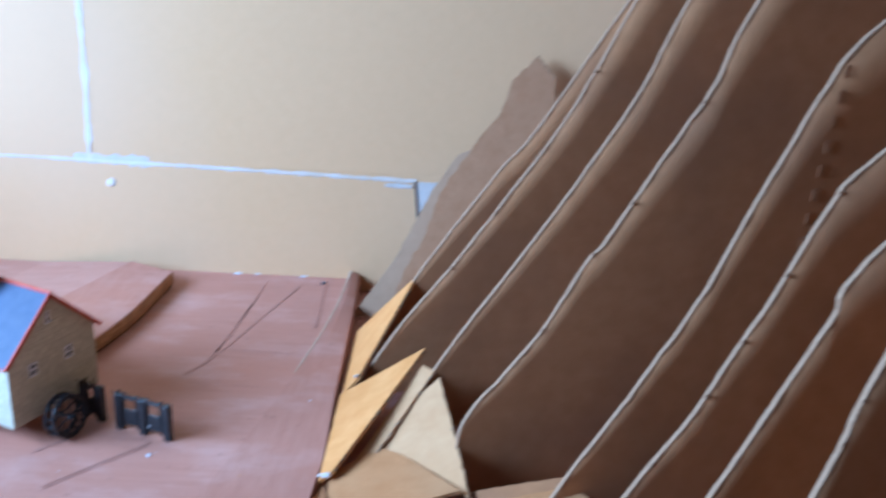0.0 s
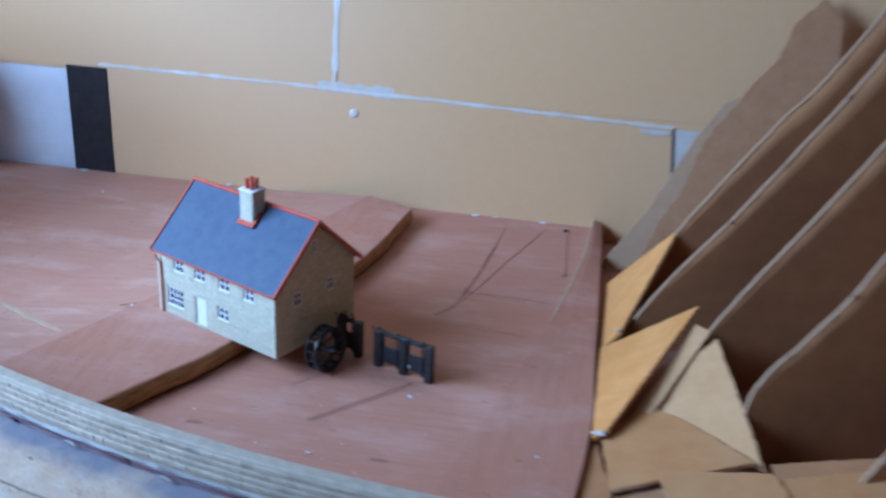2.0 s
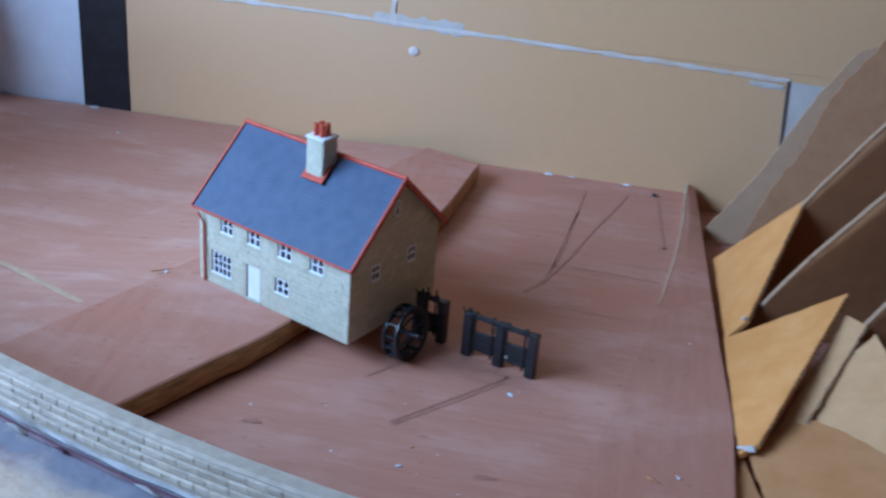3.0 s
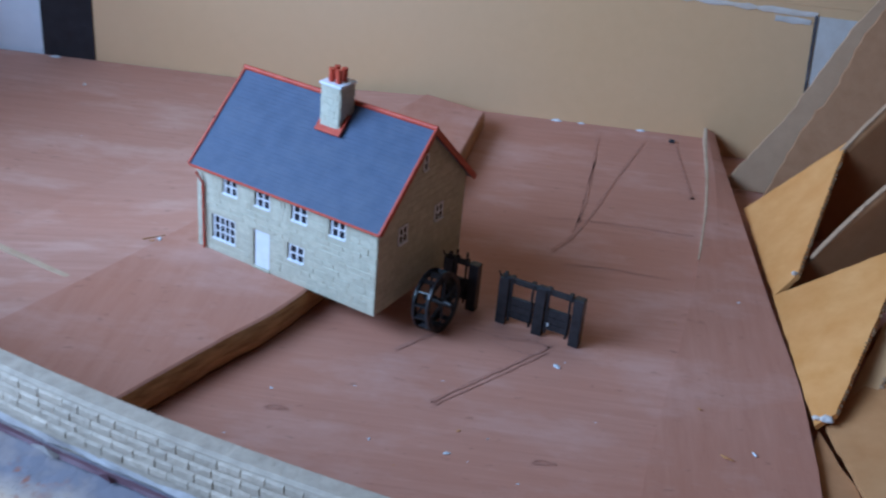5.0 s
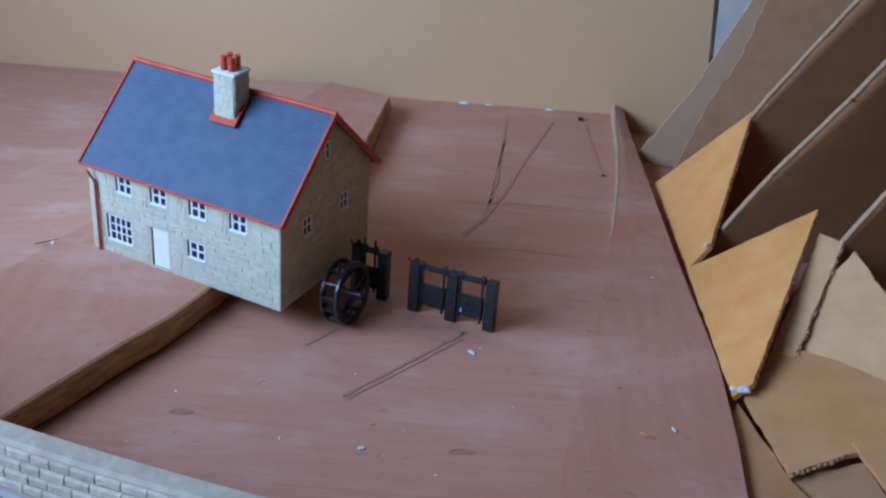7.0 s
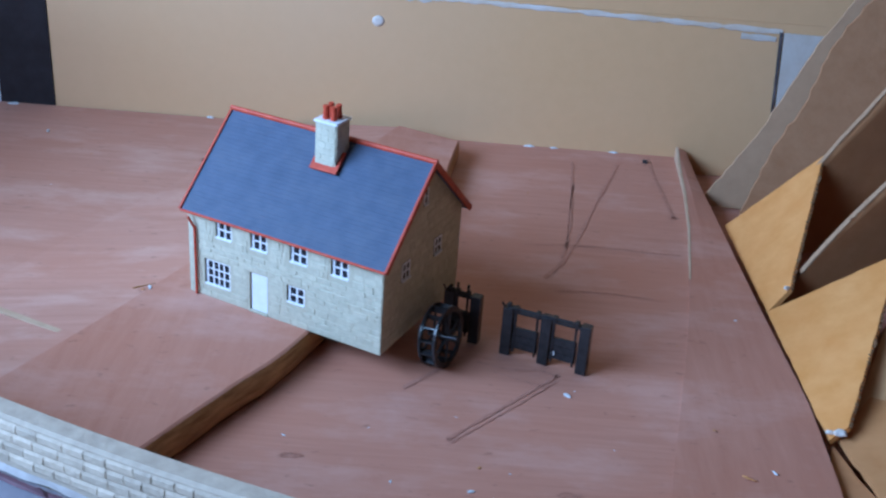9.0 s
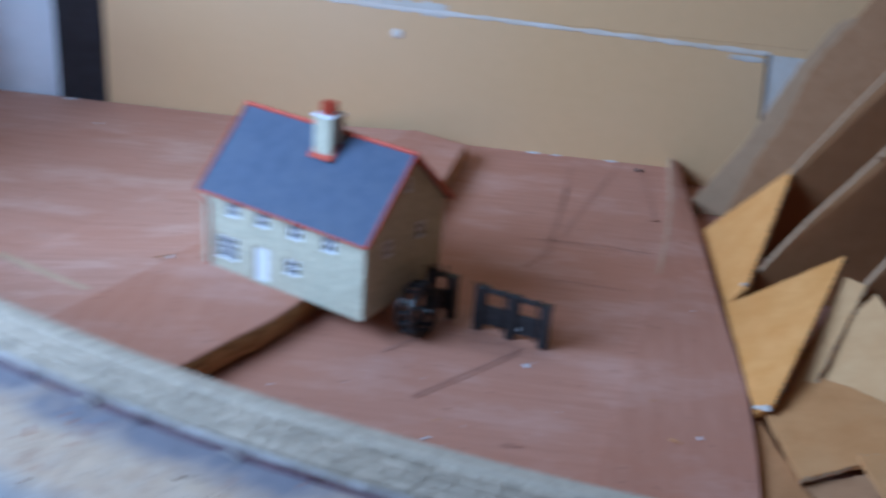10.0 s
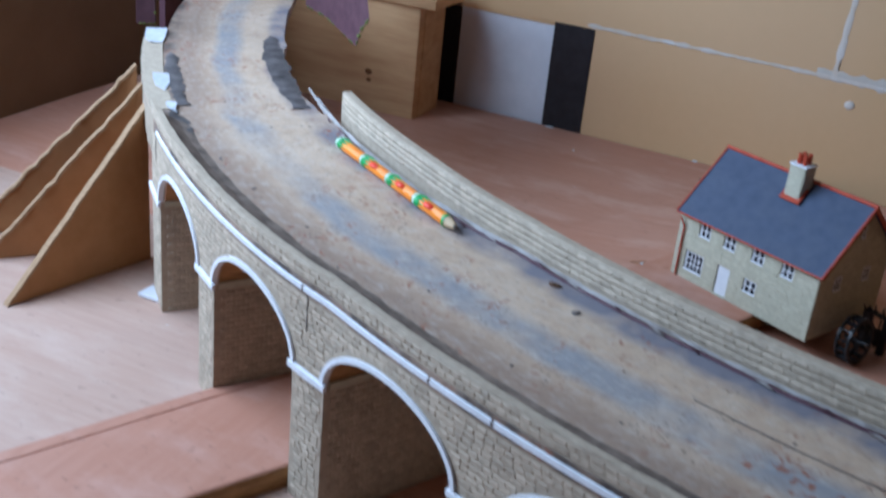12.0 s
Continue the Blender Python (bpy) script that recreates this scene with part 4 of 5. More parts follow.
# tunnel wing walls on the deck's far end
for name, pts, nrm, lab in (
        ("tunnel_wing", [(-0.835, 1.036, 0.1405), (-0.790, 1.000, 0.1445), (-0.728, 0.950, 0.139), (-0.722, 0.946, 0.155), (-0.711, 0.940, 0.168), (-0.735, 0.958, 0.24), (-0.835, 1.036, 0.27)], (0.54, -0.84, 0),
         "purple-brown painted tunnel wing wall with green flock edge"),
        ("tunnel_wing", [(-0.900, 0.868, 0.1408), (-0.888, 0.878, 0.1408), (-0.888, 0.878, 0.30), (-0.900, 0.868, 0.30)], (0.5, -0.8, 0),
         "dark painted tunnel wall post beside the deck")):
    w = empty(name, pose(0, 0, 0), lab, "tunnel wall", "tunnel wing walls")
    part("panel", sheet(bmesh.new(), pts, nrm, 0.007), M_PURPLE, w)
    rr = random.Random(len(pts))
    for i in range(46):
        bm = bmesh.new()
        s = rr.random()
        k = i % min(4, len(pts) - 1)
        a, b = Vector(pts[k]), Vector(pts[k + 1])
        p = a.lerp(b, s) - Vector(nrm) * rr.uniform(-0.001, 0.008)
        bmesh.ops.create_icosphere(bm, subdivisions=1, radius=rr.uniform(0.0008, 0.0021), matrix=Matrix.Translation(p))
        part("flock", bm, M_MOSS, w, "clump of green flock")
# panel added beyond the deck to block window light from the pine box
w = empty("shade_panel", pose(0, 0, 0), "added dark panel beyond the deck's end that shades the pine box", "tunnel wall")
part("panel", box(-0.967, -0.96, 0.98, 1.22, 0.0035, 0.50), M_PURPLE, w)

# ---- mill house ----
HOUSE = pose(-0.4185, 0.9431, TOP, 0, 0, -25.3)
HL, HD, EAVE, RIDGE = 0.127, 0.090, 0.0575, 0.0985
house = empty("mill_house", HOUSE, "cream stone model mill house with blue slate roof and red trim", "model house")
# openings: front u0, u1, z0, z1
FRONT = [(0.0172, 0.0284, 0.0396, 0.0517), (0.0412, 0.0526, 0.0396, 0.0517), (0.0675, 0.0792, 0.0395, 0.0516), (0.0943, 0.1056, 0.0393, 0.0514),
         (0.0086, 0.0268, 0.0077, 0.0247), (0.0656, 0.0776, 0.0137, 0.0252)]
DOOR = (0.0404, 0.0526, 0.0010, 0.0254)
GABLE = [(0.0195, 0.0285, 0.0365, 0.0478), (0.0565, 0.0655, 0.0368, 0.0480), (0.0403, 0.0453, 0.0745, 0.0850)]
WX, REVEAL = -0.0022, 0.0016
# front wall with recessed openings, then the plain sides, base and gables
bm = bmesh.new()
us = sorted({WX, HL} | {v for o in FRONT + [DOOR] for v in o[:2]})
zs = sorted({0.0, EAVE} | {v for o in FRONT + [DOOR] for v in o[2:]})


def in_opening(u, z):
    return any(o[0] < u < o[1] and o[2] < z < o[3] for o in FRONT + [DOOR])


for a, b in zip(us[:-1], us[1:]):
    for c, d in zip(zs[:-1], zs[1:]):
        y = REVEAL if in_opening((a + b) / 2, (c + d) / 2) else 0.0
        bm.faces.new([bm.verts.new(p) for p in ((a, y, c), (b, y, c), (b, y, d), (a, y, d))])
for a, b, c, d in FRONT + [DOOR]:
    for p, q in (((a, c), (a, d)), ((a, d), (b, d)), ((b, d), (b, c)), ((b, c), (a, c))):
        bm.faces.new([bm.verts.new(w) for w in ((p[0], 0, p[1]), (q[0], 0, q[1]), (q[0], REVEAL, q[1]), (p[0], REVEAL, p[1]))])
v = [bm.verts.new(c) for c in ((WX, 0, 0), (HL, 0, 0), (HL, HD, 0), (WX, HD, 0), (WX, 0, EAVE), (HL, 0, EAVE), (HL, HD, EAVE), (WX, HD, EAVE),
                               (WX, HD / 2, RIDGE - 0.0015), (HL, HD / 2, RIDGE - 0.0015))]
for f in ((3, 2, 1, 0), (1, 2, 6, 9, 5), (2, 3, 7, 6), (3, 0, 4, 8, 7), (4, 5, 9, 8), (6, 7, 8, 9)):
    bm.faces.new([v[i] for i in f])
bmesh.ops.remove_doubles(bm, verts=bm.verts, dist=1e-6)
part("wall", bm, M_STONE_BED, house)


def window_on(face, u0, u1, z0, z1, cols, rows):
    """A white framed window, with its panes, on the front or the gable."""
    m = Matrix.Translation((0, REVEAL - 0.0003, 0)) if face == "front" else Matrix.Translation((HL, 0, 0)) @ pose(0, 0, 0, 0, 0, 90)
    holder = part("window", box(u0, u1, -0.0002, 0.0002, z0, z1, m=m), M_PANE, house, "small white casement window")
    f, g = 0.0012, 0.0001
    # front frames start late: the bare dark pane strip stands for the reveal's shadow
    left = u0 + (0.0010 if face == "front" else 0)
    bm = bmesh.new()
    for a in ((left, u1 - g, z1 - f, z1 - g), (left, left + f, z0 + f, z1 - f), (u1 - f, u1 - g, z0 + f, z1 - f)):
        add_box(bm, a[0], a[1], -0.0006, 0.0001, a[2], a[3], m=m)
    part("frame", bm, M_WHITE, holder, "white window frame")
    part("sill", box(u0 + g, u1 - g, -0.0016, 0.0001, z0 + g, z0 + f, bevel=0.0002, m=m), M_WHITE, holder, "white sill")
    bm = bmesh.new()
    w, h = (u1 - left - 2 * f) / cols, (z1 - z0 - 2 * f) / rows
    t = 0.0006 if cols == 2 else 0.00045
    for i in range(1, cols):
        x = left + f + i * w
        add_box(bm, x - t, x + t, -0.0005, 0.0001, z0 + f, z1 - f, m=m)
    for j in range(1, rows):
        z = z0 + f + j * h
        add_box(bm, left + f, u1 - f, -0.00045, 0.0001, z - t * 0.8, z + t * 0.8, m=m)
    part("glazing_bar", bm, M_WHITE, holder, "white glazing bars")


for k, (a, b, c, d) in enumerate(FRONT):
    window_on("front", a, b, c, d, 4 if k == 4 else 2, 3 if k == 4 else 2)
for k, (a, b, c, d) in enumerate(GABLE):
    window_on("gable", a, b, c, d, 1 if k == 2 else 2, 2)
door = part("door", box(DOOR[0] + 0.0008, DOOR[1] - 0.0001, REVEAL - 0.0008, REVEAL - 0.0001, DOOR[2] + 0.0001, DOOR[3] - 0.0001, bevel=0.0002), M_WHITE, house, "plain white door")
part("knob", rod((DOOR[1] - 0.0018, REVEAL - 0.0012, 0.0125), (DOOR[1] - 0.0018, REVEAL - 0.0007, 0.0125), 0.0004, seg=8), M_WHITE, door)
part("door_step", box(DOOR[0] + 0.0002, DOOR[1] + 0.0002, -0.0010, -0.0001, 0.0002, 0.0011), M_STONE_BED, house)


def stones(face, width, top_at, holes, single, seed):
    """Uneven embossed stones on a wall of the house."""
    rr = random.Random(seed)
    m = Matrix.Identity(4) if face == "front" else Matrix.Translation((HL, 0, 0)) @ pose(0, 0, 0, 0, 0, 90)
    verts, faces = [], []
    z = 0.0005
    while z < RIDGE - 0.006:
        h = rr.uniform(0.0031, 0.0050)
        x = 0.0003 if face == "gable" else WX + 0.0003
        while x < width - 0.002:
            w = min(rr.uniform(0.0045, 0.0105), width - 0.0003 - x)
            mid = x + w / 2
            ok = z + h < min(top_at(x), top_at(x + w)) - 0.0006 and w > 0.002
            for a, b, c, d in holes:
                if x + w > a - 0.0008 and x < b + 0.0008 and z + h > c - 0.0012 and z < d + 0.0006:
                    ok = False
            if not ok and w > 0.004:
                # a shorter stone beside an opening
                w = 0.0026
                ok = z + h < min(top_at(x), top_at(x + w)) - 0.0006
                for a, b, c, d in holes:
                    if x + w > a - 0.0008 and x < b + 0.0008 and z + h > c - 0.0012 and z < d + 0.0006:
                        ok = False
            if ok:
                p, g = rr.uniform(0.00008, 0.00034), 0.00016
                j = [rr.uniform(-0.0002, 0.0002) for _ in range(8)]
                pts = [Vector(c) for c in ((x + g, 0, z + g), (x + w - g, 0, z + g), (x + w - g, 0, z + h - g), (x + g, 0, z + h - g),
                                           (x + 1.5 * g + j[0] * 0.3, -p, z + 2 * g + j[1]), (x + w - 1.5 * g + j[2] * 0.3, -p, z + 2 * g + j[3]),
                                           (x + w - 1.5 * g + j[4] * 0.3, -p, z + h - 2 * g + j[5]), (x + 1.5 * g + j[6] * 0.3, -p, z + h - 2 * g + j[7]))]
                pts = [(m @ q).to_tuple() for q in pts]
                if single:
                    me = bpy.data.meshes.new("stone")
                    me.from_pydata(pts, [], BRICK_F)
                    me.materials.append(M_STONE)
                    new("stone", me).parent = house
                else:
                    k = len(verts)
                    verts += pts
                    faces += [tuple(k + i for i in f) for f in BRICK_F]
            x += w
        z += h
    if not single:
        me = bpy.data.meshes.new("gable_stonework")
        me.from_pydata(verts, [], faces)
        me.materials.append(M_STONE_JOIN)
        ob = new("gable_stonework", me)
        ob.parent = house
        tagged(ob, "embossed cream stonework", kind="stuff")


stones("front", HL, lambda x: EAVE, FRONT + [DOOR], True, 3)
stones("gable", HD, lambda x: EAVE + (RIDGE - EAVE) * (1 - abs(x - HD / 2) / (HD / 2)), GABLE, False, 4)
# roof of stepped slate courses
SLOPE = math.atan2(RIDGE - EAVE, HD / 2)
OVER, GOVER, COURSES = 0.0042, 0.0034, 26
for side in (1, -1):
    bm = bmesh.new()
    length = (HD / 2 + OVER) / math.cos(SLOPE)
    prof = []
    for i in range(COURSES):
        for s, lift in ((length * i / COURSES, 0.00103), (length * (i + 1) / COURSES, 0.0008)):
            prof.append((-OVER + s * math.cos(SLOPE) - math.sin(SLOPE) * lift, EAVE - OVER * math.tan(SLOPE) + s * math.sin(SLOPE) + math.cos(SLOPE) * lift))
    prof += [(HD / 2, RIDGE - 0.0008), (-OVER, EAVE - OVER * math.tan(SLOPE) - 0.0008)]
    ends = [[bm.verts.new((x, y if side > 0 else HD - y, z)) for y, z in prof] for x in (-GOVER, HL + GOVER)]
    k = len(prof)
    for i in range(k):
        bm.faces.new((ends[0][i], ends[0][(i + 1) % k], ends[1][(i + 1) % k], ends[1][i]))
    bm.faces.new(ends[0])
    bm.faces.new(ends[1][::-1])
    part("roof", bm, M_SLATE, house, "blue-grey slate roof slope")
    # red verge and gutter
    y0, z0 = (-OVER, EAVE - OVER * math.tan(SLOPE)) if side > 0 else (HD + OVER, EAVE - OVER * math.tan(SLOPE))
    for x in (-GOVER - 0.0004, HL + GOVER + 0.0004):
        bm = bmesh.new()
        d = Vector((0, HD / 2 - y0, RIDGE - z0))
        n = Vector((0, -d.z, d.y)).normalized() * (1 if side > 0 else -1)
        if n.z < 0:
            n = -n
        a, b = Vector((x, y0, z0)), Vector((x, HD / 2, RIDGE))
        vs = [bm.verts.new(p + n * h + Vector((w, 0, 0))) for p in (a, b) for w in (-0.0006, 0.0006) for h in (-0.0014, 0.0019)]
        for f in ((0, 1, 3, 2), (4, 6, 7, 5), (0, 4, 5, 1), (2, 3, 7, 6), (0, 2, 6, 4), (1, 5, 7, 3)):
            bm.faces.new([vs[k] for k in f])
        part("verge", bm, M_RED, house, "red painted verge tiles")
    part("gutter", rod((-GOVER, y0 - 0.0004 * side, z0 + 0.0002), (HL + GOVER, y0 - 0.0004 * side, z0 + 0.0002), 0.0008, seg=8), M_RED, house, "red gutter")
bm = rod((-GOVER - 0.0012, HD / 2, RIDGE + 0.0018), (HL + GOVER + 0.0012, HD / 2, RIDGE + 0.0016), 0.0015, seg=10)
part("ridge_tiles", bm, M_RED, house, "red ridge tiles")
pipe = rod((0.0034, -0.0014, 0.0004), (0.0034, -0.0014, 0.043), 0.0008, seg=8)
add_rod(pipe, (0.0034, -0.0014, 0.043), (0.0004, -OVER * 0.8, 0.0500), 0.0008, seg=8)
part("drainpipe", pipe, M_RED, house, "thin red drainpipe")
part("knob", rod((-GOVER - 0.003, 0.020, 0.075), (-GOVER - 0.0008, 0.020, 0.075), 0.0011, seg=8), M_IRON, house, "small dark stub")
# chimney
CHX, CHY0, CHY1, CHT = 0.0640, 0.0290, 0.0425, 0.1125
stack = part("chimney", box(CHX, CHX + 0.0135, CHY0, CHY1, 0.078, CHT, bevel=0.0003), M_STONE_JOIN, house, "cream stone chimney stack")
part("flashing", box(CHX - 0.0018, CHX + 0.0153, CHY0 + 0.0006, CHY1 + 0.001, 0.0, 0.0012, m=Matrix.Translation((0, CHY0 - 0.003, 0.0845)) @ Matrix.Rotation(SLOPE, 4, 'X') @ Matrix.Translation((0, -CHY0 + 0.0005, 0))), M_RED, stack, "red flashing")
part("cap", box(CHX - 0.0008, CHX + 0.0143, CHY0 - 0.0008, CHY1 + 0.0008, CHT, CHT + 0.0014, bevel=0.0003), M_STRING, stack, "pale chimney cap")
rr = random.Random(12)
z, row = 0.0835, 0
while z < CHT - 0.003:
    for face in (0, 1):
        x = 0.0004
        while x < 0.0115:
            w = min(rr.uniform(0.0035, 0.0062), 0.0131 - x)
            p = rr.uniform(0.0002, 0.0005)
            if face == 0:
                part("stone", box(CHX + x, CHX + x + w - 0.00015, CHY0 - p * 0.7, CHY0 + 0.0004, z, z + 0.00355), M_STONE, stack)
            elif z > 0.092:
                part("stone", box(CHX + 0.0131, CHX + 0.0135 + p, CHY0 + x, CHY0 + x + w - 0.00015, z, z + 0.00355), M_STONE, stack)
            x += w
    z += 0.0037
for px, py in ((0.0042, 0.0040), (0.0092, 0.0040), (0.0042, 0.0092), (0.0092, 0.0092)):
    bm = rod((CHX + px, CHY0 + py, CHT + 0.0012), (CHX + px, CHY0 + py, CHT + 0.0080), 0.0018, 0.0015, seg=12)
    add_rod(bm, (CHX + px, CHY0 + py, CHT + 0.0074), (CHX + px, CHY0 + py, CHT + 0.0090), 0.0017, seg=12)
    part("chimney_pot", bm, M_RED, stack, "red chimney pot")

# ---- water wheel ----
WR, WW = 0.0180, 0.0090
wheel = empty("water_wheel", pose(-0.2715, 0.9115, WR + 0.0003, 0, 0, -25.3) @ pose(0, 0, 0, 0, -5, 0), "black plastic water wheel standing beside the mill", "water wheel")


def hoop(x, r0, r1, w, seg=36):
    bm = bmesh.new()
    rows = []
    for i in range(seg):
        t = 2 * math.pi * i / seg
        rows.append([bm.verts.new((x + a, r * math.sin(t), r * math.cos(t))) for a, r in ((-w, r0), (w, r0), (w, r1), (-w, r1))])
    for i in range(seg):
        p, q = rows[i], rows[(i + 1) % seg]
        for j in range(4):
            bm.faces.new((p[j], p[(j + 1) % 4], q[(j + 1) % 4], q[j]))
    return bm


for x in (-WW / 2, WW / 2):
    part("rim", hoop(x, WR - 0.0032, WR, 0.0007), M_IRON, wheel)
    for i in range(6):
        t = math.pi * i / 3 + 0.2
        part("spoke", rod((x, 0.002 * math.sin(t), 0.002 * math.cos(t)), (x, (WR - 0.003) * math.sin(t), (WR - 0.003) * math.cos(t)), 0.0007, seg=6), M_IRON, wheel)
part("axle", rod((-WW / 2 - 0.003, 0, 0), (WW / 2 + 0.006, 0, 0), 0.0018), M_IRON, wheel)
for i in range(14):
    t = 2 * math.pi * i / 14
    part("paddle", box(-WW / 2, WW / 2, -0.0004, 0.0004, WR - 0.0042, WR - 0.0002, m=Matrix.Rotation(t, 4, 'X')), M_IRON, wheel)


# ---- sluice gates ----
def sluice(bays, label, bay=0.0228):
    """Posts with lifting gates between them."""
    top = empty("sluice_gate", pose(0, 0, 0), label, "sluice gate", "sluice gates")
    L = bay * bays
    for k in range(bays + 1):
        x = bay * k
        part("post", box(x - 0.0031, x + 0.0031, -0.003, 0.003, 0.0002, 0.0312, bevel=0.0004), M_IRON, top)
        if k == 0:
            part("post_cap", box(x - 0.0012, x + 0.0010, -0.0012, 0.0012, 0.0312, 0.0340, bevel=0.0003), M_IRON, top)
    for k in range(bays):
        x0 = bay * k + 0.003
        w = bay - 0.006
        leaf = part("gate", box(x0 + 0.0014, x0 + w - 0.0012, -0.0009, 0.0009, 0.0050, 0.0190, bevel=0.0003), M_IRON, top)
        for j in range(3):
            part("board", box(x0 + 0.0024, x0 + w - 0.002, -0.0013, -0.0007, 0.0054 + j * 0.0045, 0.0095 + j * 0.0045), M_IRON, leaf)
        for x in (x0 + 0.0016, x0 + w - 0.0024):
            part("rack", rod((x, -0.0011, 0.003), (x, -0.0011, 0.0322 + (0.005 if bays == 1 else 0)), 0.00075, seg=6), M_IRON, top)
        if k == 1:
            # matte pale colour imitates the bolt's glint
            part("bolt", box(x0 + 0.0026, x0 + 0.0034, -0.0020, -0.0008, 0.0080, 0.0102), M_FILLER, top, "bolt head with its glint put in as pale colour")
    part("beam", box(-0.002, L + 0.002, -0.0020, 0.0020, 0.0284, 0.0304, bevel=0.0003), M_IRON, top)
    for k in range(bays):
        for x in (bay * k + 0.0046, bay * (k + 1) - 0.0054):
            part("pinion", box(x - 0.0014, x + 0.0014, -0.0030, 0.0012, 0.0300, 0.0328, bevel=0.0004), M_IRON, top)
        part("guide", box(bay * k + 0.0032, bay * k + 0.0046, -0.0016, 0.0016, 0.0045, 0.0290, bevel=0.0003), M_IRON, top)
    part("handle", rod((-0.0026, -0.0022, 0.0318), (-0.0034, -0.0036, 0.0350), 0.0006, seg=6), M_IRON, top)
    part("windlass", rod((0.001, -0.0018, 0.0318), (L - 0.004, -0.0018, 0.0318), 0.0009, seg=8), M_IRON, top)
    return top


sluice(2, "black plastic double sluice gate on the baseboard").matrix_world = pose(-0.2335, 0.9275, 0, 0, 0, -19.5)
sluice(1, "black plastic single sluice gate beside the mill wall", 0.0165).matrix_world = pose(-0.2676, 0.9427, 0, 0, 0, -21)

# ---- cardboard hill ribs ----
TH = radians(18)


def rib(y0, prof, right_end, top_end, seed, thick=0.0030, toe=0.62):
    """A sheet of corrugated card, upright, cut to a hill's profile; prof lists (along, height) going up."""
    m = Matrix.Translation((0, y0 - 0.05 * math.tan(TH), 0)) @ Matrix.Rotation(TH, 4, 'Z')
    base = -0.0135
    first = prof[0]
    start = (first[0] - (first[1] - base) * toe, base)
    line = smooth_curve([(p[0], 0, p[1]) for p in [start] + prof + [(right_end, top_end)]], 64)
    rr = random.Random(seed)
    line = [p + Vector((0, 0, 0.0011 * noise.noise(Vector((p.x * 90, seed, 0))) + rr.uniform(-0.0003, 0.0003))) for p in line]
    bow = lambda x, z: 0.004 * math.sin(z * 9 + seed) + 0.003 * noise.noise(Vector((x * 6, z * 6, seed)))
    thing = empty("hill_rib", m, "upright brown corrugated cardboard rib cut to a hill profile", "cardboard sheet", "hill ribs")
    bm = bmesh.new()
    cols = []
    for p in line:
        zs = [base + (p.z - base) * k / 8 for k in range(9)]
        cols.append(([bm.verts.new((p.x, bow(p.x, z), z)) for z in zs], [bm.verts.new((p.x, bow(p.x, z) + thick, z)) for z in zs]))
    for (a, b), (c, d) in zip(cols[:-1], cols[1:]):
        for k in range(8):
            bm.faces.new((a[k], c[k], c[k + 1], a[k + 1]))
            bm.faces.new((b[k], b[k + 1], d[k + 1], d[k]))
        bm.faces.new((a[8], c[8], d[8], b[8]))
    a, b = cols[-1]
    for k in range(8):
        bm.faces.new((a[k], b[k], b[k + 1], a[k + 1]))
    bmesh.ops.remove_doubles(bm, verts=bm.verts, dist=1e-6)
    part("face", bm, M_CARD, thing, smooth=True)
    bm = bmesh.new()
    rows = []
    for i, p in enumerate(line):
        d = (line[min(i + 1, 64)] - line[max(i - 1, 0)]).normalized()
        n = Vector((-d.z, 0, d.x))
        w = 0.0001 + rr.random() * 0.0004
        o = bow(p.x, p.z)
        rows.append([bm.verts.new(p + n * h + Vector((0, o + y, 0))) for y, h in ((-0.0002 - rr.random() * 0.0003, -0.0004), (-0.0001, w), (thick * 0.5, w * 1.3), (thick + 0.0001, w), (thick + 0.0003, -0.0008))])
    for p, q in zip(rows[:-1], rows[1:]):
        for k in range(4):
            bm.faces.new((p[k], p[k + 1], q[k + 1], q[k]))
    part("torn_edge", bm, M_CARD_EDGE, thing, "pale torn corrugated edge")
    if seed == 5:
        for j in range(9):
            x, z = 0.292 - 0.002 * j, 0.322 - 0.0165 * j
            part("print_mark", box(x, x + 0.003 + 0.002 * (j % 2), bow(x, z) - 0.0010, bow(x, z) + 0.001, z, z + 0.008), M_CARD_PRINT, thing, "faded dark print on the card")
    if seed % 2 == 0:
        for j in range(5):
            p = line[12 + j * 9]
            bm = bmesh.new()
            bmesh.ops.create_icosphere(bm, subdivisions=1, radius=rr.uniform(0.0009, 0.0018), matrix=Matrix.Translation(p + Vector((0, bow(p.x, p.z), 0.001))) @ Matrix.Diagonal((1.4, 0.8, 0.8, 1)))
            part("paper_tuft", bm, M_CARD_EDGE, thing, "small torn paper tufts")


rib(1.135, [(-0.007, 0.064), (0.066, 0.161), (0.119, 0.225)], 0.30, 0.50, 1)
rib(1.052, [(-0.021, 0.047), (0.028, 0.107), (0.073, 0.166), (0.122, 0.235), (0.176, 0.332)], 0.30, 0.56, 2)
rib(0.983, [(0.016, 0.040), (0.055, 0.096), (0.082, 0.133), (0.122, 0.189), (0.177, 0.272), (0.212, 0.342)], 0.33, 0.56, 3)
rib(0.885, [(0.044, 0.046), (0.075, 0.085), (0.104, 0.120), (0.135, 0.171), (0.147, 0.184), (0.189, 0.248), (0.223, 0.298), (0.250, 0.357)], 0.37, 0.56, 4, toe=0.10)
rib(0.790, [(0.121, 0.050), (0.151, 0.092), (0.180, 0.132), (0.212, 0.179), (0.238, 0.232), (0.260, 0.275), (0.281, 0.315), (0.314, 0.355)], 0.46, 0.46, 5)
rib(0.715, [(0.156, 0.079), (0.196, 0.130), (0.218, 0.167), (0.241, 0.204), (0.271, 0.262), (0.299, 0.293)], 0.46, 0.42, 6)
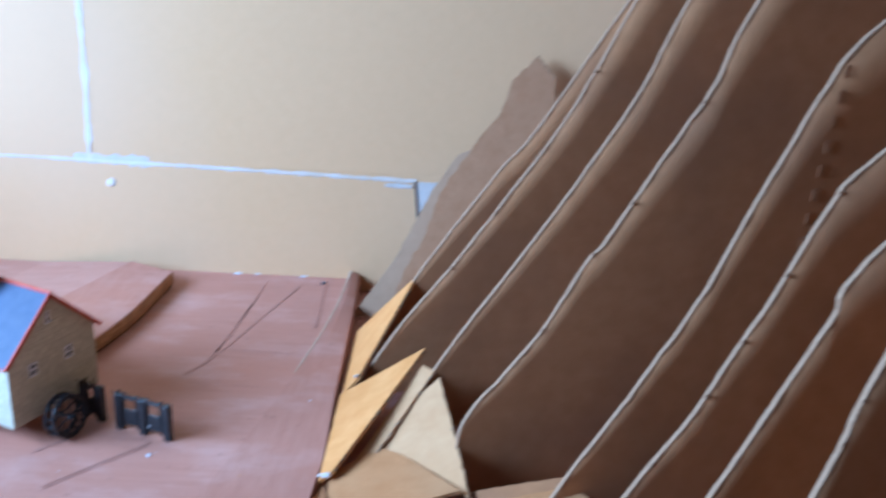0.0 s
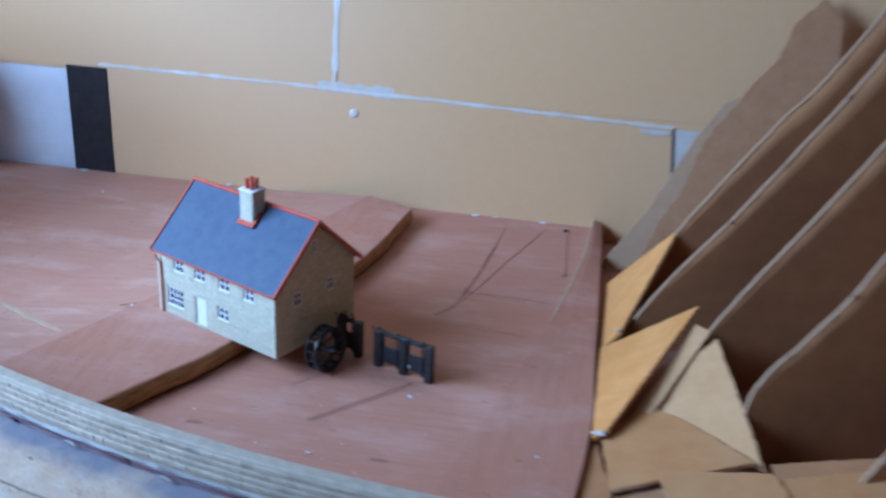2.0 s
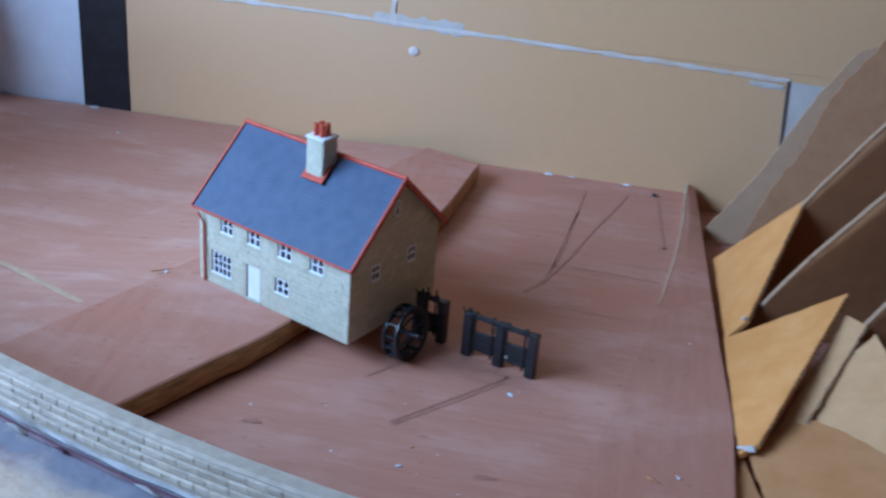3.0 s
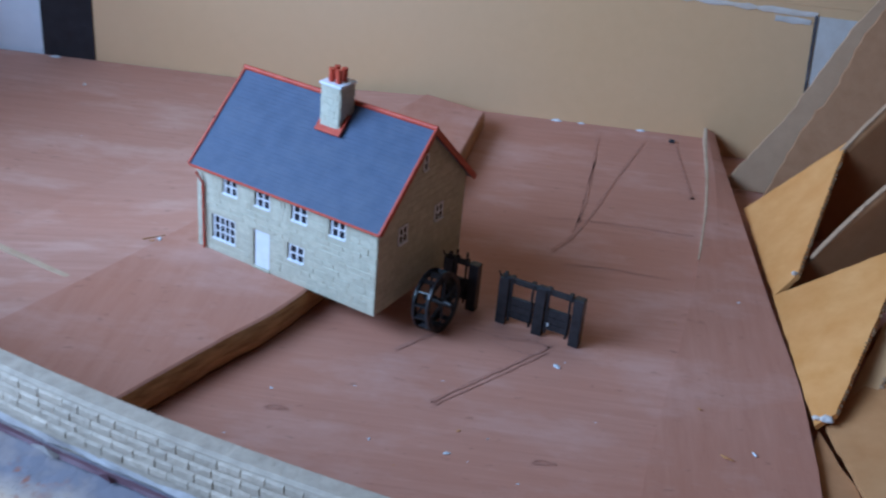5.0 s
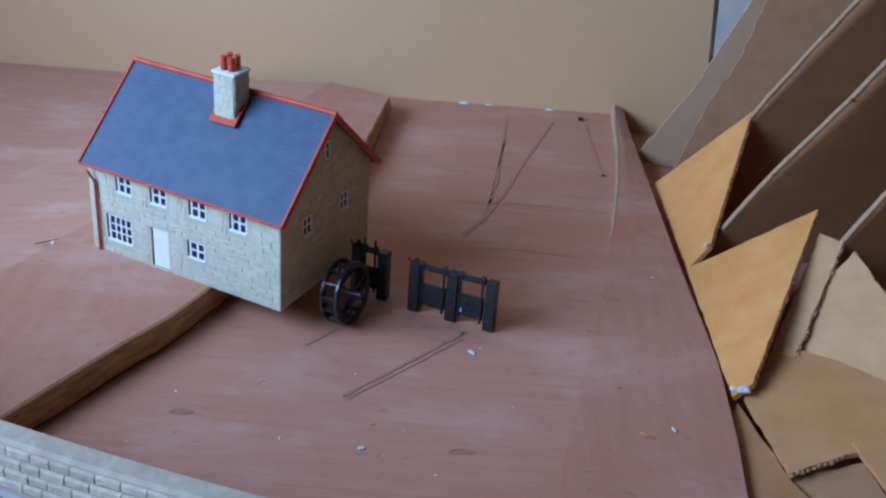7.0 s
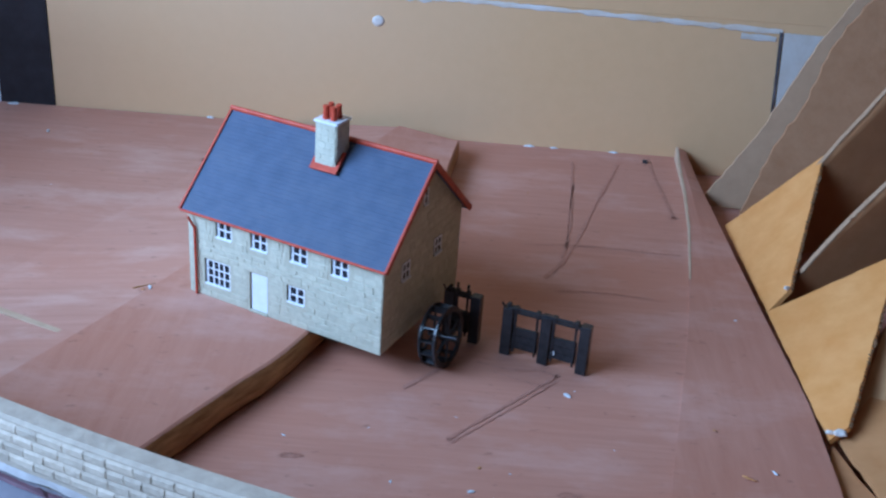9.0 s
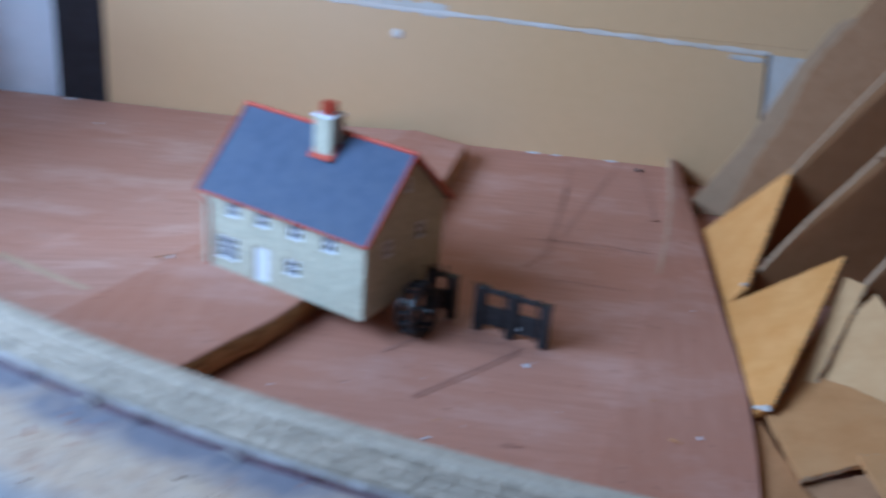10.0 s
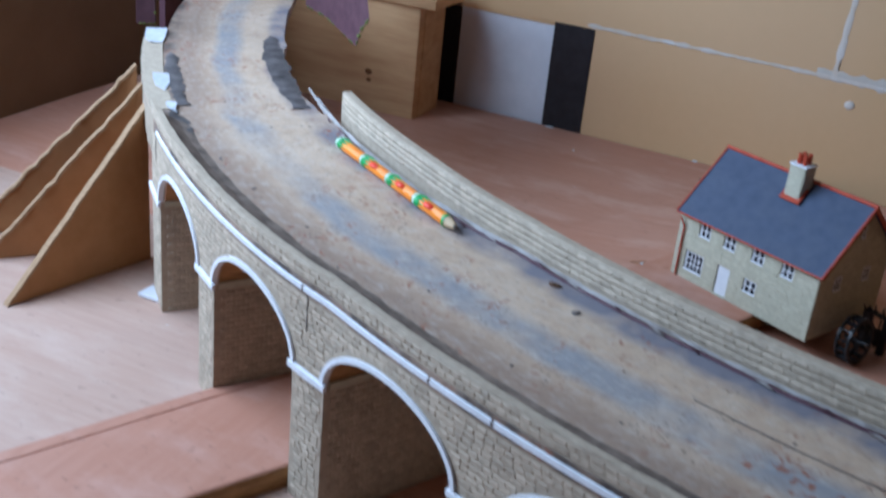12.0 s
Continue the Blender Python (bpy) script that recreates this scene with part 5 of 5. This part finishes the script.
rib(0.640, [(0.198, 0.123), (0.228, 0.176), (0.254, 0.225), (0.277, 0.267)], 0.46, 0.44, 7)
rib(0.570, [(0.190, 0.070), (0.217, 0.130), (0.240, 0.190), (0.256, 0.240)], 0.34, 0.44, 8)

# card scraps leaning along the board's end


def scrap(name, pts, mat, label, nrm, thick=0.0028, edge=None, seed=0, ragged=0.0007, edge_mat=None, big=1.0):
    mid = np.mean(np.array(pts), axis=0)
    flat = Vector(np.linalg.svd(np.array(pts) - mid)[2][2])
    pts = [Vector(p) - flat * (Vector(p) - Vector(mid)).dot(flat) for p in pts]
    nrm = flat if flat.dot(Vector(nrm)) > 0 else -flat
    out = rough_line(pts + [pts[0]], 0.006, ragged, seed)[:-1]
    out = [p - flat * (p - Vector(mid)).dot(flat) for p in out]
    thing = empty(name, pose(0, 0, 0), label, "card scrap", "card scraps")
    bm = bmesh.new()
    sheet(bm, out, nrm, thick)
    part("face", bm, mat, thing)
    if edge:
        bm = bmesh.new()
        rr = random.Random(seed)
        a, b = Vector(pts[edge[0]]), Vector(pts[edge[1]])
        n = Vector(nrm).normalized()
        k = max(4, int((b - a).length / 0.0028))
        for i in range(k):
            p = a.lerp(b, (i + 0.5) / k) - n * thick * 0.5
            bmesh.ops.create_icosphere(bm, subdivisions=1, radius=rr.uniform(0.001, 0.0019) * big, matrix=Matrix.Translation(p + Vector([rr.uniform(-0.0005, 0.0005) for _ in range(3)])))
        part("ragged_edge", bm, edge_mat or M_CARD_EDGE, thing, "ragged corrugated edge")


scrap("card_scrap", [(-0.010, 1.126, 0.061), (-0.067, 1.135, -0.004), (-0.064, 1.004, -0.002), (-0.051, 1.010, 0.013)], M_CARD_GOLD,
      "golden-brown triangular card leaning on the board's end", (-0.62, -0.1, 0.78), 0.003, (0, 3), 31, 0.0004, M_SHADED_TORN_EDGE, 0.8)
scrap("card_scrap", [(0.007, 1.001, 0.049), (-0.065, 1.001, 0.0), (-0.064, 0.862, 0.004), (-0.052, 0.866, 0.008)], M_CARD_GOLD,
      "large golden-brown triangular card leaning on the board's end", (-0.55, -0.1, 0.83), 0.003, (0, 3), 32, 0.0004, M_SHADED_TORN_EDGE, 0.8)
scrap("card_scrap", [(0.016, 0.972, 0.042), (0.006, 0.985, 0.040), (-0.046, 0.880, -0.004), (-0.036, 0.872, -0.003)], M_CARD_CREAM,
      "narrow pale card strip with a frayed edge", (-0.45, -0.3, 0.84), 0.003, (0, 3), 33)
scrap("card_scrap", [(0.021, 0.965, 0.040), (0.035, 0.902, 0.031), (0.050, 0.827, 0.020), (-0.004, 0.880, 0.004), (-0.032, 0.885, -0.002), (0.004, 0.949, 0.030)], M_CARD_CREAM,
      "pale card piece with ragged corrugated edge", (-0.45, -0.35, 0.82), 0.003, (0, 2), 34)
scrap("card_scrap", [(-0.057, 0.873, 0.001), (-0.023, 0.907, 0.0075), (-0.003, 0.889, 0.0135), (0.044, 0.828, 0.0235), (-0.020, 0.812, 0.009), (-0.048, 0.802, 0.004)], M_CARD_PALE,
      "tan rounded card piece lying on others", (-0.3, -0.15, 0.94), 0.003, (4, 5), 35)
scrap("card_scrap", [(-0.018, 0.812, 0.017), (0.052, 0.809, 0.030), (0.061, 0.790, 0.029), (0.058, 0.745, 0.020), (-0.003, 0.755, 0.013)], M_CARD_PALE,
      "tan card piece with a saw-toothed edge", (-0.2, -0.2, 0.96), 0.003, (0, 1), 36)
scrap("card_scrap", [(0.055, 0.832, 0.021), (0.122, 0.836, 0.036), (0.117, 0.800, 0.031), (0.064, 0.795, 0.021)], M_CARD,
      "brown card offcut beside the ribs", (-0.2, -0.1, 0.97), 0.003, None, 37)
scrap("card_scrap", [(0.060, 0.806, 0.0275), (0.122, 0.819, 0.0385), (0.141, 0.794, 0.038), (0.156, 0.765, 0.033), (0.060, 0.740, 0.021)], M_CARD_PALE,
      "pale tan card offcut with worn corner", (-0.2, -0.1, 0.97), 0.003, (1, 2), 38)
scrap("card_scrap", [(-0.073, 0.827, -0.003), (-0.059, 0.864, -0.003), (-0.046, 0.800, 0.002), (-0.028, 0.760, 0.002), (-0.078, 0.770, -0.004)], M_CARD,
      "small brown card offcut at the board's end", (-0.1, -0.1, 0.98), 0.003, (2, 3), 39)
scrap("card_scrap", [(-0.045, 0.805, -0.002), (-0.010, 0.812, 0.006), (0.0, 0.760, 0.004), (-0.03, 0.735, -0.003)], M_CARD_DARK,
      "dark brown card offcut under the others", (-0.1, -0.1, 0.98), 0.003, None, 40)
# torn sheets against the wall
TORN = [(-0.045, -0.013), (-0.026, 0.040), (-0.008, 0.072), (0.001, 0.098), (0.006, 0.115), (0.020, 0.137), (0.041, 0.168), (0.064, 0.198), (0.074, 0.229), (0.097, 0.252), (0.115, 0.232), (0.116, 0.205), (0.20, -0.013)]
scrap("torn_card", [(x, 1.183 + z * 0.225, z) for x, z in TORN], M_CARD_DARK, "brown torn cardboard sheet leaning on the wall", (0, -1, 0.22), 0.003, (9, 10), 41, 0.0012)
GREY = [(-0.080, -0.0125), (-0.073, -0.004), (-0.054, 0.022), (-0.035, 0.051), (-0.020, 0.081), (0.001, 0.121), (0.022, 0.152), (0.10, 0.19), (0.16, -0.0125)]
scrap("grey_card", [(x, 1.190 + z * 0.225, z) for x, z in GREY], M_CARD_GREY, "greyish cardboard sheet leaning against the hill", (0, -1, 0.22), 0.003, None, 42, 0.0007)
for x, y, z, r in ((-0.0525, 1.011, 0.013, 0.0022), (-0.057, 0.8645, 0.0065, 0.0031), (-0.0615, 0.866, 0.005, 0.0022)):
    bm = bmesh.new()
    bmesh.ops.create_icosphere(bm, subdivisions=2, radius=r, matrix=pose(x, y, z) @ Matrix.Diagonal((1.2, 0.8, 0.6, 1)))
    for v in bm.verts:
        v.co += Vector((noise.noise(v.co * 400), noise.noise(v.co * 410 + Vector((9, 0, 0))), 0)) * 0.0015
    solid("glue_blob", bm, M_SEAM, "whitish glue blob on the card's corner", "glue")

# ---- card fins propping the viaduct's end ----
for k, (foot, head, zt) in enumerate((((-0.808, 0.617), (-0.780, 0.735), 0.128), ((-0.874, 0.660), (-0.797, 0.752), 0.136), ((-0.917, 0.682), (-0.830, 0.785), 0.137))):
    f, h = Vector((*foot, 0.0035)), Vector((*head, 0.0035))
    d = (h - f).normalized()
    n = Vector((-d.y, d.x, 0))
    top = h + Vector((0, 0, zt - 0.0035))
    edge_pts = rough_line([f, top], 0.006, 0.0011 if k else 0.0004, 60 + k)
    thing = empty("card_fin", pose(0, 0, 0), "triangular brown card fin propped against the viaduct", "card fin", "card fins")
    part("face", sheet(bmesh.new(), edge_pts + [h], n, 0.004), M_CARD, thing)
    bm = bmesh.new()
    rows = []
    for p in edge_pts:
        u = Vector((-d.x * 0.6, -d.y * 0.6, 0.8)).normalized()
        rows.append([bm.verts.new(q) for q in (p + n * 0.0006 - u * 0.0014, p + n * 0.0006 + u * 0.0007, p - n * 0.0046 + u * 0.0008, p - n * 0.0046 - u * 0.0014)])
    for p, q in zip(rows[:-1], rows[1:]):
        for j in range(3):
            bm.faces.new((p[j], p[j + 1], q[j + 1], q[j]))
    part("torn_edge", bm, M_CARD_EDGE, thing, "pale torn card edge")

# ---- painted pencil on the deck ----
PA, PB = Vector((-0.606, 0.722, DECK_Z + 0.0042)), Vector((-0.484, 0.646, DECK_Z + 0.0042))
pencil = empty("pencil", pose(0, 0, 0), "orange pencil painted with carrots, lying on the deck", "pencil")
axis = (PB - PA).normalized()
total = (PB - PA).length
body_end = total - 0.011
BANDS = 4
seg_len = body_end / BANDS
for i in range(BANDS):
    s = i * seg_len
    part("barrel", rod(PA + axis * (s + 0.008), PA + axis * (s + seg_len - 0.0002), 0.0037, seg=16), M_PAINT_ORANGE, pencil, smooth=False)
    part("green_band", rod(PA + axis * s, PA + axis * (s + 0.0078), 0.00375, seg=16), M_PAINT_GREEN, pencil, "green painted leaves")
    part("white_ring", rod(PA + axis * (s + 0.0008), PA + axis * (s + 0.0022), 0.00385, seg=16), M_PAINT_WHITE, pencil, "white ring")
    side = axis.cross(Vector((0, 0, 1))).normalized()
    for j in range(5):
        t = radians(-75 + j * 37)
        p = PA + axis * (s + 0.0085) + (side * math.sin(t) + Vector((0, 0, 1)) * math.cos(t)) * 0.0036
        part("leaf", rod(p - axis * 0.003, p + axis * (0.0046 + 0.0014 * (j % 2)), 0.0013, 0.0002, seg=6), M_PAINT_GREEN, pencil)
    if i:
        p = PA + axis * (s + 0.017) + (side * 0.6 + Vector((0, 0, 0.8))) * 0.0031
        bm = bmesh.new()
        bmesh.ops.create_icosphere(bm, subdivisions=2, radius=0.0037, matrix=Matrix.Translation(p) @ axis.to_track_quat('X', 'Z').to_matrix().to_4x4() @ Matrix.Diagonal((1.5, 0.75, 0.45, 1)))
        part("red_spot", bm, M_PAINT_RED, pencil, "red painted spot", smooth=True)
part("end_ring", rod(PA + axis * (body_end - 0.0002), PA + axis * (body_end + 0.0022), 0.0038, seg=16), M_PAINT_GREEN, pencil, "green end ring")
part("cone", rod(PA + axis * (body_end + 0.0022), PA + axis * (total - 0.0012), 0.0034, 0.0016, seg=16), M_RAW_WOOD, pencil, "bare sharpened wood")
part("lead", rod(PA + axis * (total - 0.0012), PB, 0.0015, 0.001, seg=10), M_GRIME, pencil)

# ---- small marks and litter ----


def mark(pts, width, seed, label="dark pencil line drawn on the plywood"):
    line = smooth_curve([(x, y, 0) for x, y in pts], 10 * (len(pts) - 1))
    rr = random.Random(seed)
    bm = bmesh.new()
    rows = []
    for i, p in enumerate(line):
        d = line[min(i + 1, len(line) - 1)] - line[max(i - 1, 0)]
        n = Vector((-d.y, d.x, 0)).normalized() * width * 2.3 * rr.uniform(0.2, 1.0)
        rows.append((bm.verts.new(p + n + Vector((0, 0, 0.0004))), bm.verts.new(p - n + Vector((0, 0, 0.0004)))))
    for p, q in zip(rows[:-1], rows[1:]):
        bm.faces.new((p[0], p[1], q[1], q[0]))
    solid("pencil_line", bm, M_PENCIL, label, "pencil line", "pencil lines", kind="structure")


mark([(-0.176, 1.229), (-0.181, 1.15), (-0.187, 1.09), (-0.194, 1.052)], 0.0007, 1)
mark([(-0.178, 1.180), (-0.186, 1.11), (-0.190, 1.066)], 0.0004, 21)
mark([(-0.139, 1.228), (-0.150, 1.19), (-0.162, 1.151), (-0.188, 1.061), (-0.207, 1.022)], 0.0008, 2)
mark([(-0.112, 1.232), (-0.110, 1.19), (-0.106, 1.131)], 0.0007, 3)
mark([(-0.111, 1.131), (-0.103, 1.133)], 0.0008, 4)
mark([(-0.290, 0.883), (-0.273, 0.902), (-0.262, 0.911)], 0.0007, 5)
mark([(-0.264, 0.840), (-0.2345, 0.873), (-0.203, 0.908)], 0.0007, 6)
mark([(-0.259, 0.841), (-0.233, 0.869), (-0.205, 0.901)], 0.0004, 7)
mark([(-0.264, 0.840), (-0.2615, 0.838), (-0.259, 0.841)], 0.0006, 20)
mark([(-0.250, 0.915), (-0.232, 0.910), (-0.215, 0.911), (-0.204, 0.906)], 0.0006, 8)
mark([(-0.240, 0.906), (-0.224, 0.899), (-0.214, 0.896)], 0.0004, 9)
mark([(-0.345, 1.0), (-0.36, 1.04), (-0.40, 1.08)], 0.0004, 13)
mark([(-0.20, 1.006), (-0.17, 1.008), (-0.13, 1.004)], 0.0003, 14, "faint scratch across the plywood")
mark([(-0.22, 1.07), (-0.17, 1.074), (-0.11, 1.070)], 0.0003, 15, "faint scratch across the plywood")
for k, (x, y) in enumerate(((-0.341, 0.817), (-0.204, 0.803))):
    mark([(x - 0.0055, y - 0.0012), (x - 0.002, y + 0.0016), (x + 0.0045, y + 0.0012), (x + 0.006, y), (x + 0.001, y - 0.0008), (x - 0.005, y - 0.0014)], 0.0004, 11 + k,
         "small reddish scratch in the plywood")
rng = random.Random(77)
SPOTS = [(-0.1995, 0.888, 0.0040), (-0.186, 0.921, 0.0016), (-0.113, 0.825, 0.0046), (-0.1105, 0.8240, 0.0030), (-0.247, 0.819, 0.0022), (-0.347, 0.833, 0.0018),
         (-0.251, 0.800, 0.0030), (-0.214, 1.158, 0.0018), (-0.597, 1.198, 0.0040), (-0.4445, 0.943, 0.0036), (-0.448, 0.940, 0.0022), (-0.098, 0.831, 0.0030),
         (-0.290, 0.803, 0.0018), (-0.123, 0.864, 0.0016), (-0.360, 0.792, 0.0014), (-0.089, 0.983, 0.0018), (-0.13, 0.95, 0.001), (-0.26, 0.86, 0.0012), (-0.70, 0.66, 0.0012),
         (-0.524, 1.127, 0.0014), (-0.153, 0.798, 0.0020), (-0.232, 0.816, 0.0012), (-0.275, 0.786, 0.0012), (-0.178, 0.842, 0.0010), (-0.195, 0.893, 0.0012), (-0.128, 0.845, 0.0010),
         (-0.305, 0.845, 0.0010), (-0.215, 0.785, 0.0014), (-0.55, 1.16, 0.0012), (-0.56, 1.10, 0.0010), (-0.240, 0.796, 0.0012), (-0.165, 1.10, 0.0010)]
ON_BED, ON_SIDE, ON_FRONT = (9, 10), (8, 19, 28, 29), (18,)
for k, (x, y, r) in enumerate(SPOTS):
    z = TOP if k in ON_BED else (0.0035 if k in ON_SIDE + ON_FRONT else 0.0)
    z = 0.0018 if x > -0.125 and y < 1.0 else z
    r *= 0.72
    turn = 150 if k in (2, 3) else rng.uniform(0, 180)
    thin = 0.25 if k in (2, 3, 11) else 0.5
    bm = bmesh.new()
    bmesh.ops.create_icosphere(bm, subdivisions=1, radius=r, matrix=pose(x, y, z + r * 0.15, 0, 0, turn) @ Matrix.Diagonal((1.0, thin, 0.22, 1)))
    for v in bm.verts:
        v.co += Vector((noise.noise(v.co * 900), noise.noise(v.co * 950), 0)) * r * 0.35
    solid("paint_chip", bm, M_FILLER if k % 3 != 1 and k not in (2, 3) else M_CARD_PALE, "small pale chip lying on the plywood", "chip", "chips on the board")
part_sliver = rod((-0.4535, 0.9395, TOP + 0.0006), (-0.4425, 0.9475, TOP + 0.0006), 0.0006, 0.0003, seg=6)
solid("wood_sliver", part_sliver, M_STAIN_EDGE, "short brown wood splinter on the road bed", "wood strip")
bm = bmesh.new()
add_rod(bm, (-0.117, 1.238, 0.0012), (-0.113, 1.237, 0.0012), 0.0016, seg=8)
solid("screw_head", bm, M_IRON, "dark screw head by the wall's foot", "screw")
bm = box(-0.567, -0.470, -0.002, 0.002, 0.0004, 0.0025, bevel=0.0003, m=Matrix.Translation((0, 0, 0)))
bmesh.ops.transform(bm, matrix=pose(-0.522, 0.9160, 0.0070, 0, -4.7, -29.7) @ Matrix.Translation((0.5185, 0, 0)), verts=bm.verts)
solid("wood_sliver", bm, M_PLY_EDGE, "pale yellowish wood sliver on the plywood", "wood strip")

# ---- the room round the layout ----
LAYOUT_X = -1.12
solid("room_floor", box(LAYOUT_X - 0.16, 2.4, -2.6, 2.0, -0.93, -0.92), M_CARPET, "dark carpet of the room", "floor", kind="structure")
solid("room_ceiling", box(LAYOUT_X - 0.16, 2.4, -2.6, 2.0, 1.6, 1.62), M_ROOM, "pale grey ceiling of the room", "ceiling", kind="structure")
solid("room_wall_back", box(LAYOUT_X - 0.16, 2.4, 2.0, 2.02, -0.92, 1.6), M_ROOM, "pale grey wall of the room", "wall", kind="structure")
solid("room_wall_right", box(2.4, 2.42, -2.6, 2.0, -0.92, 1.6), M_ROOM, "pale grey side wall of the room", "wall", kind="structure")
# side wall with the window opening
for y0, y1, z0, z1 in ((-2.6, 0.0, -0.92, 1.6), (0.0, 1.0, -0.92, 0.275), (0.0, 1.0, 0.94, 1.6), (1.0, 2.0, -0.92, 1.6)):
    solid("room_wall_window", box(LAYOUT_X - 0.16, LAYOUT_X - 0.003, y0, y1, z0, z1), M_ROOM, "pale grey wall round the window", "wall", kind="structure")
solid("room_wall_front", box(LAYOUT_X - 0.16, 2.4, -2.62, -2.6, -0.92, 1.6), M_ROOM, "pale grey wall behind the camera", "wall", kind="structure")
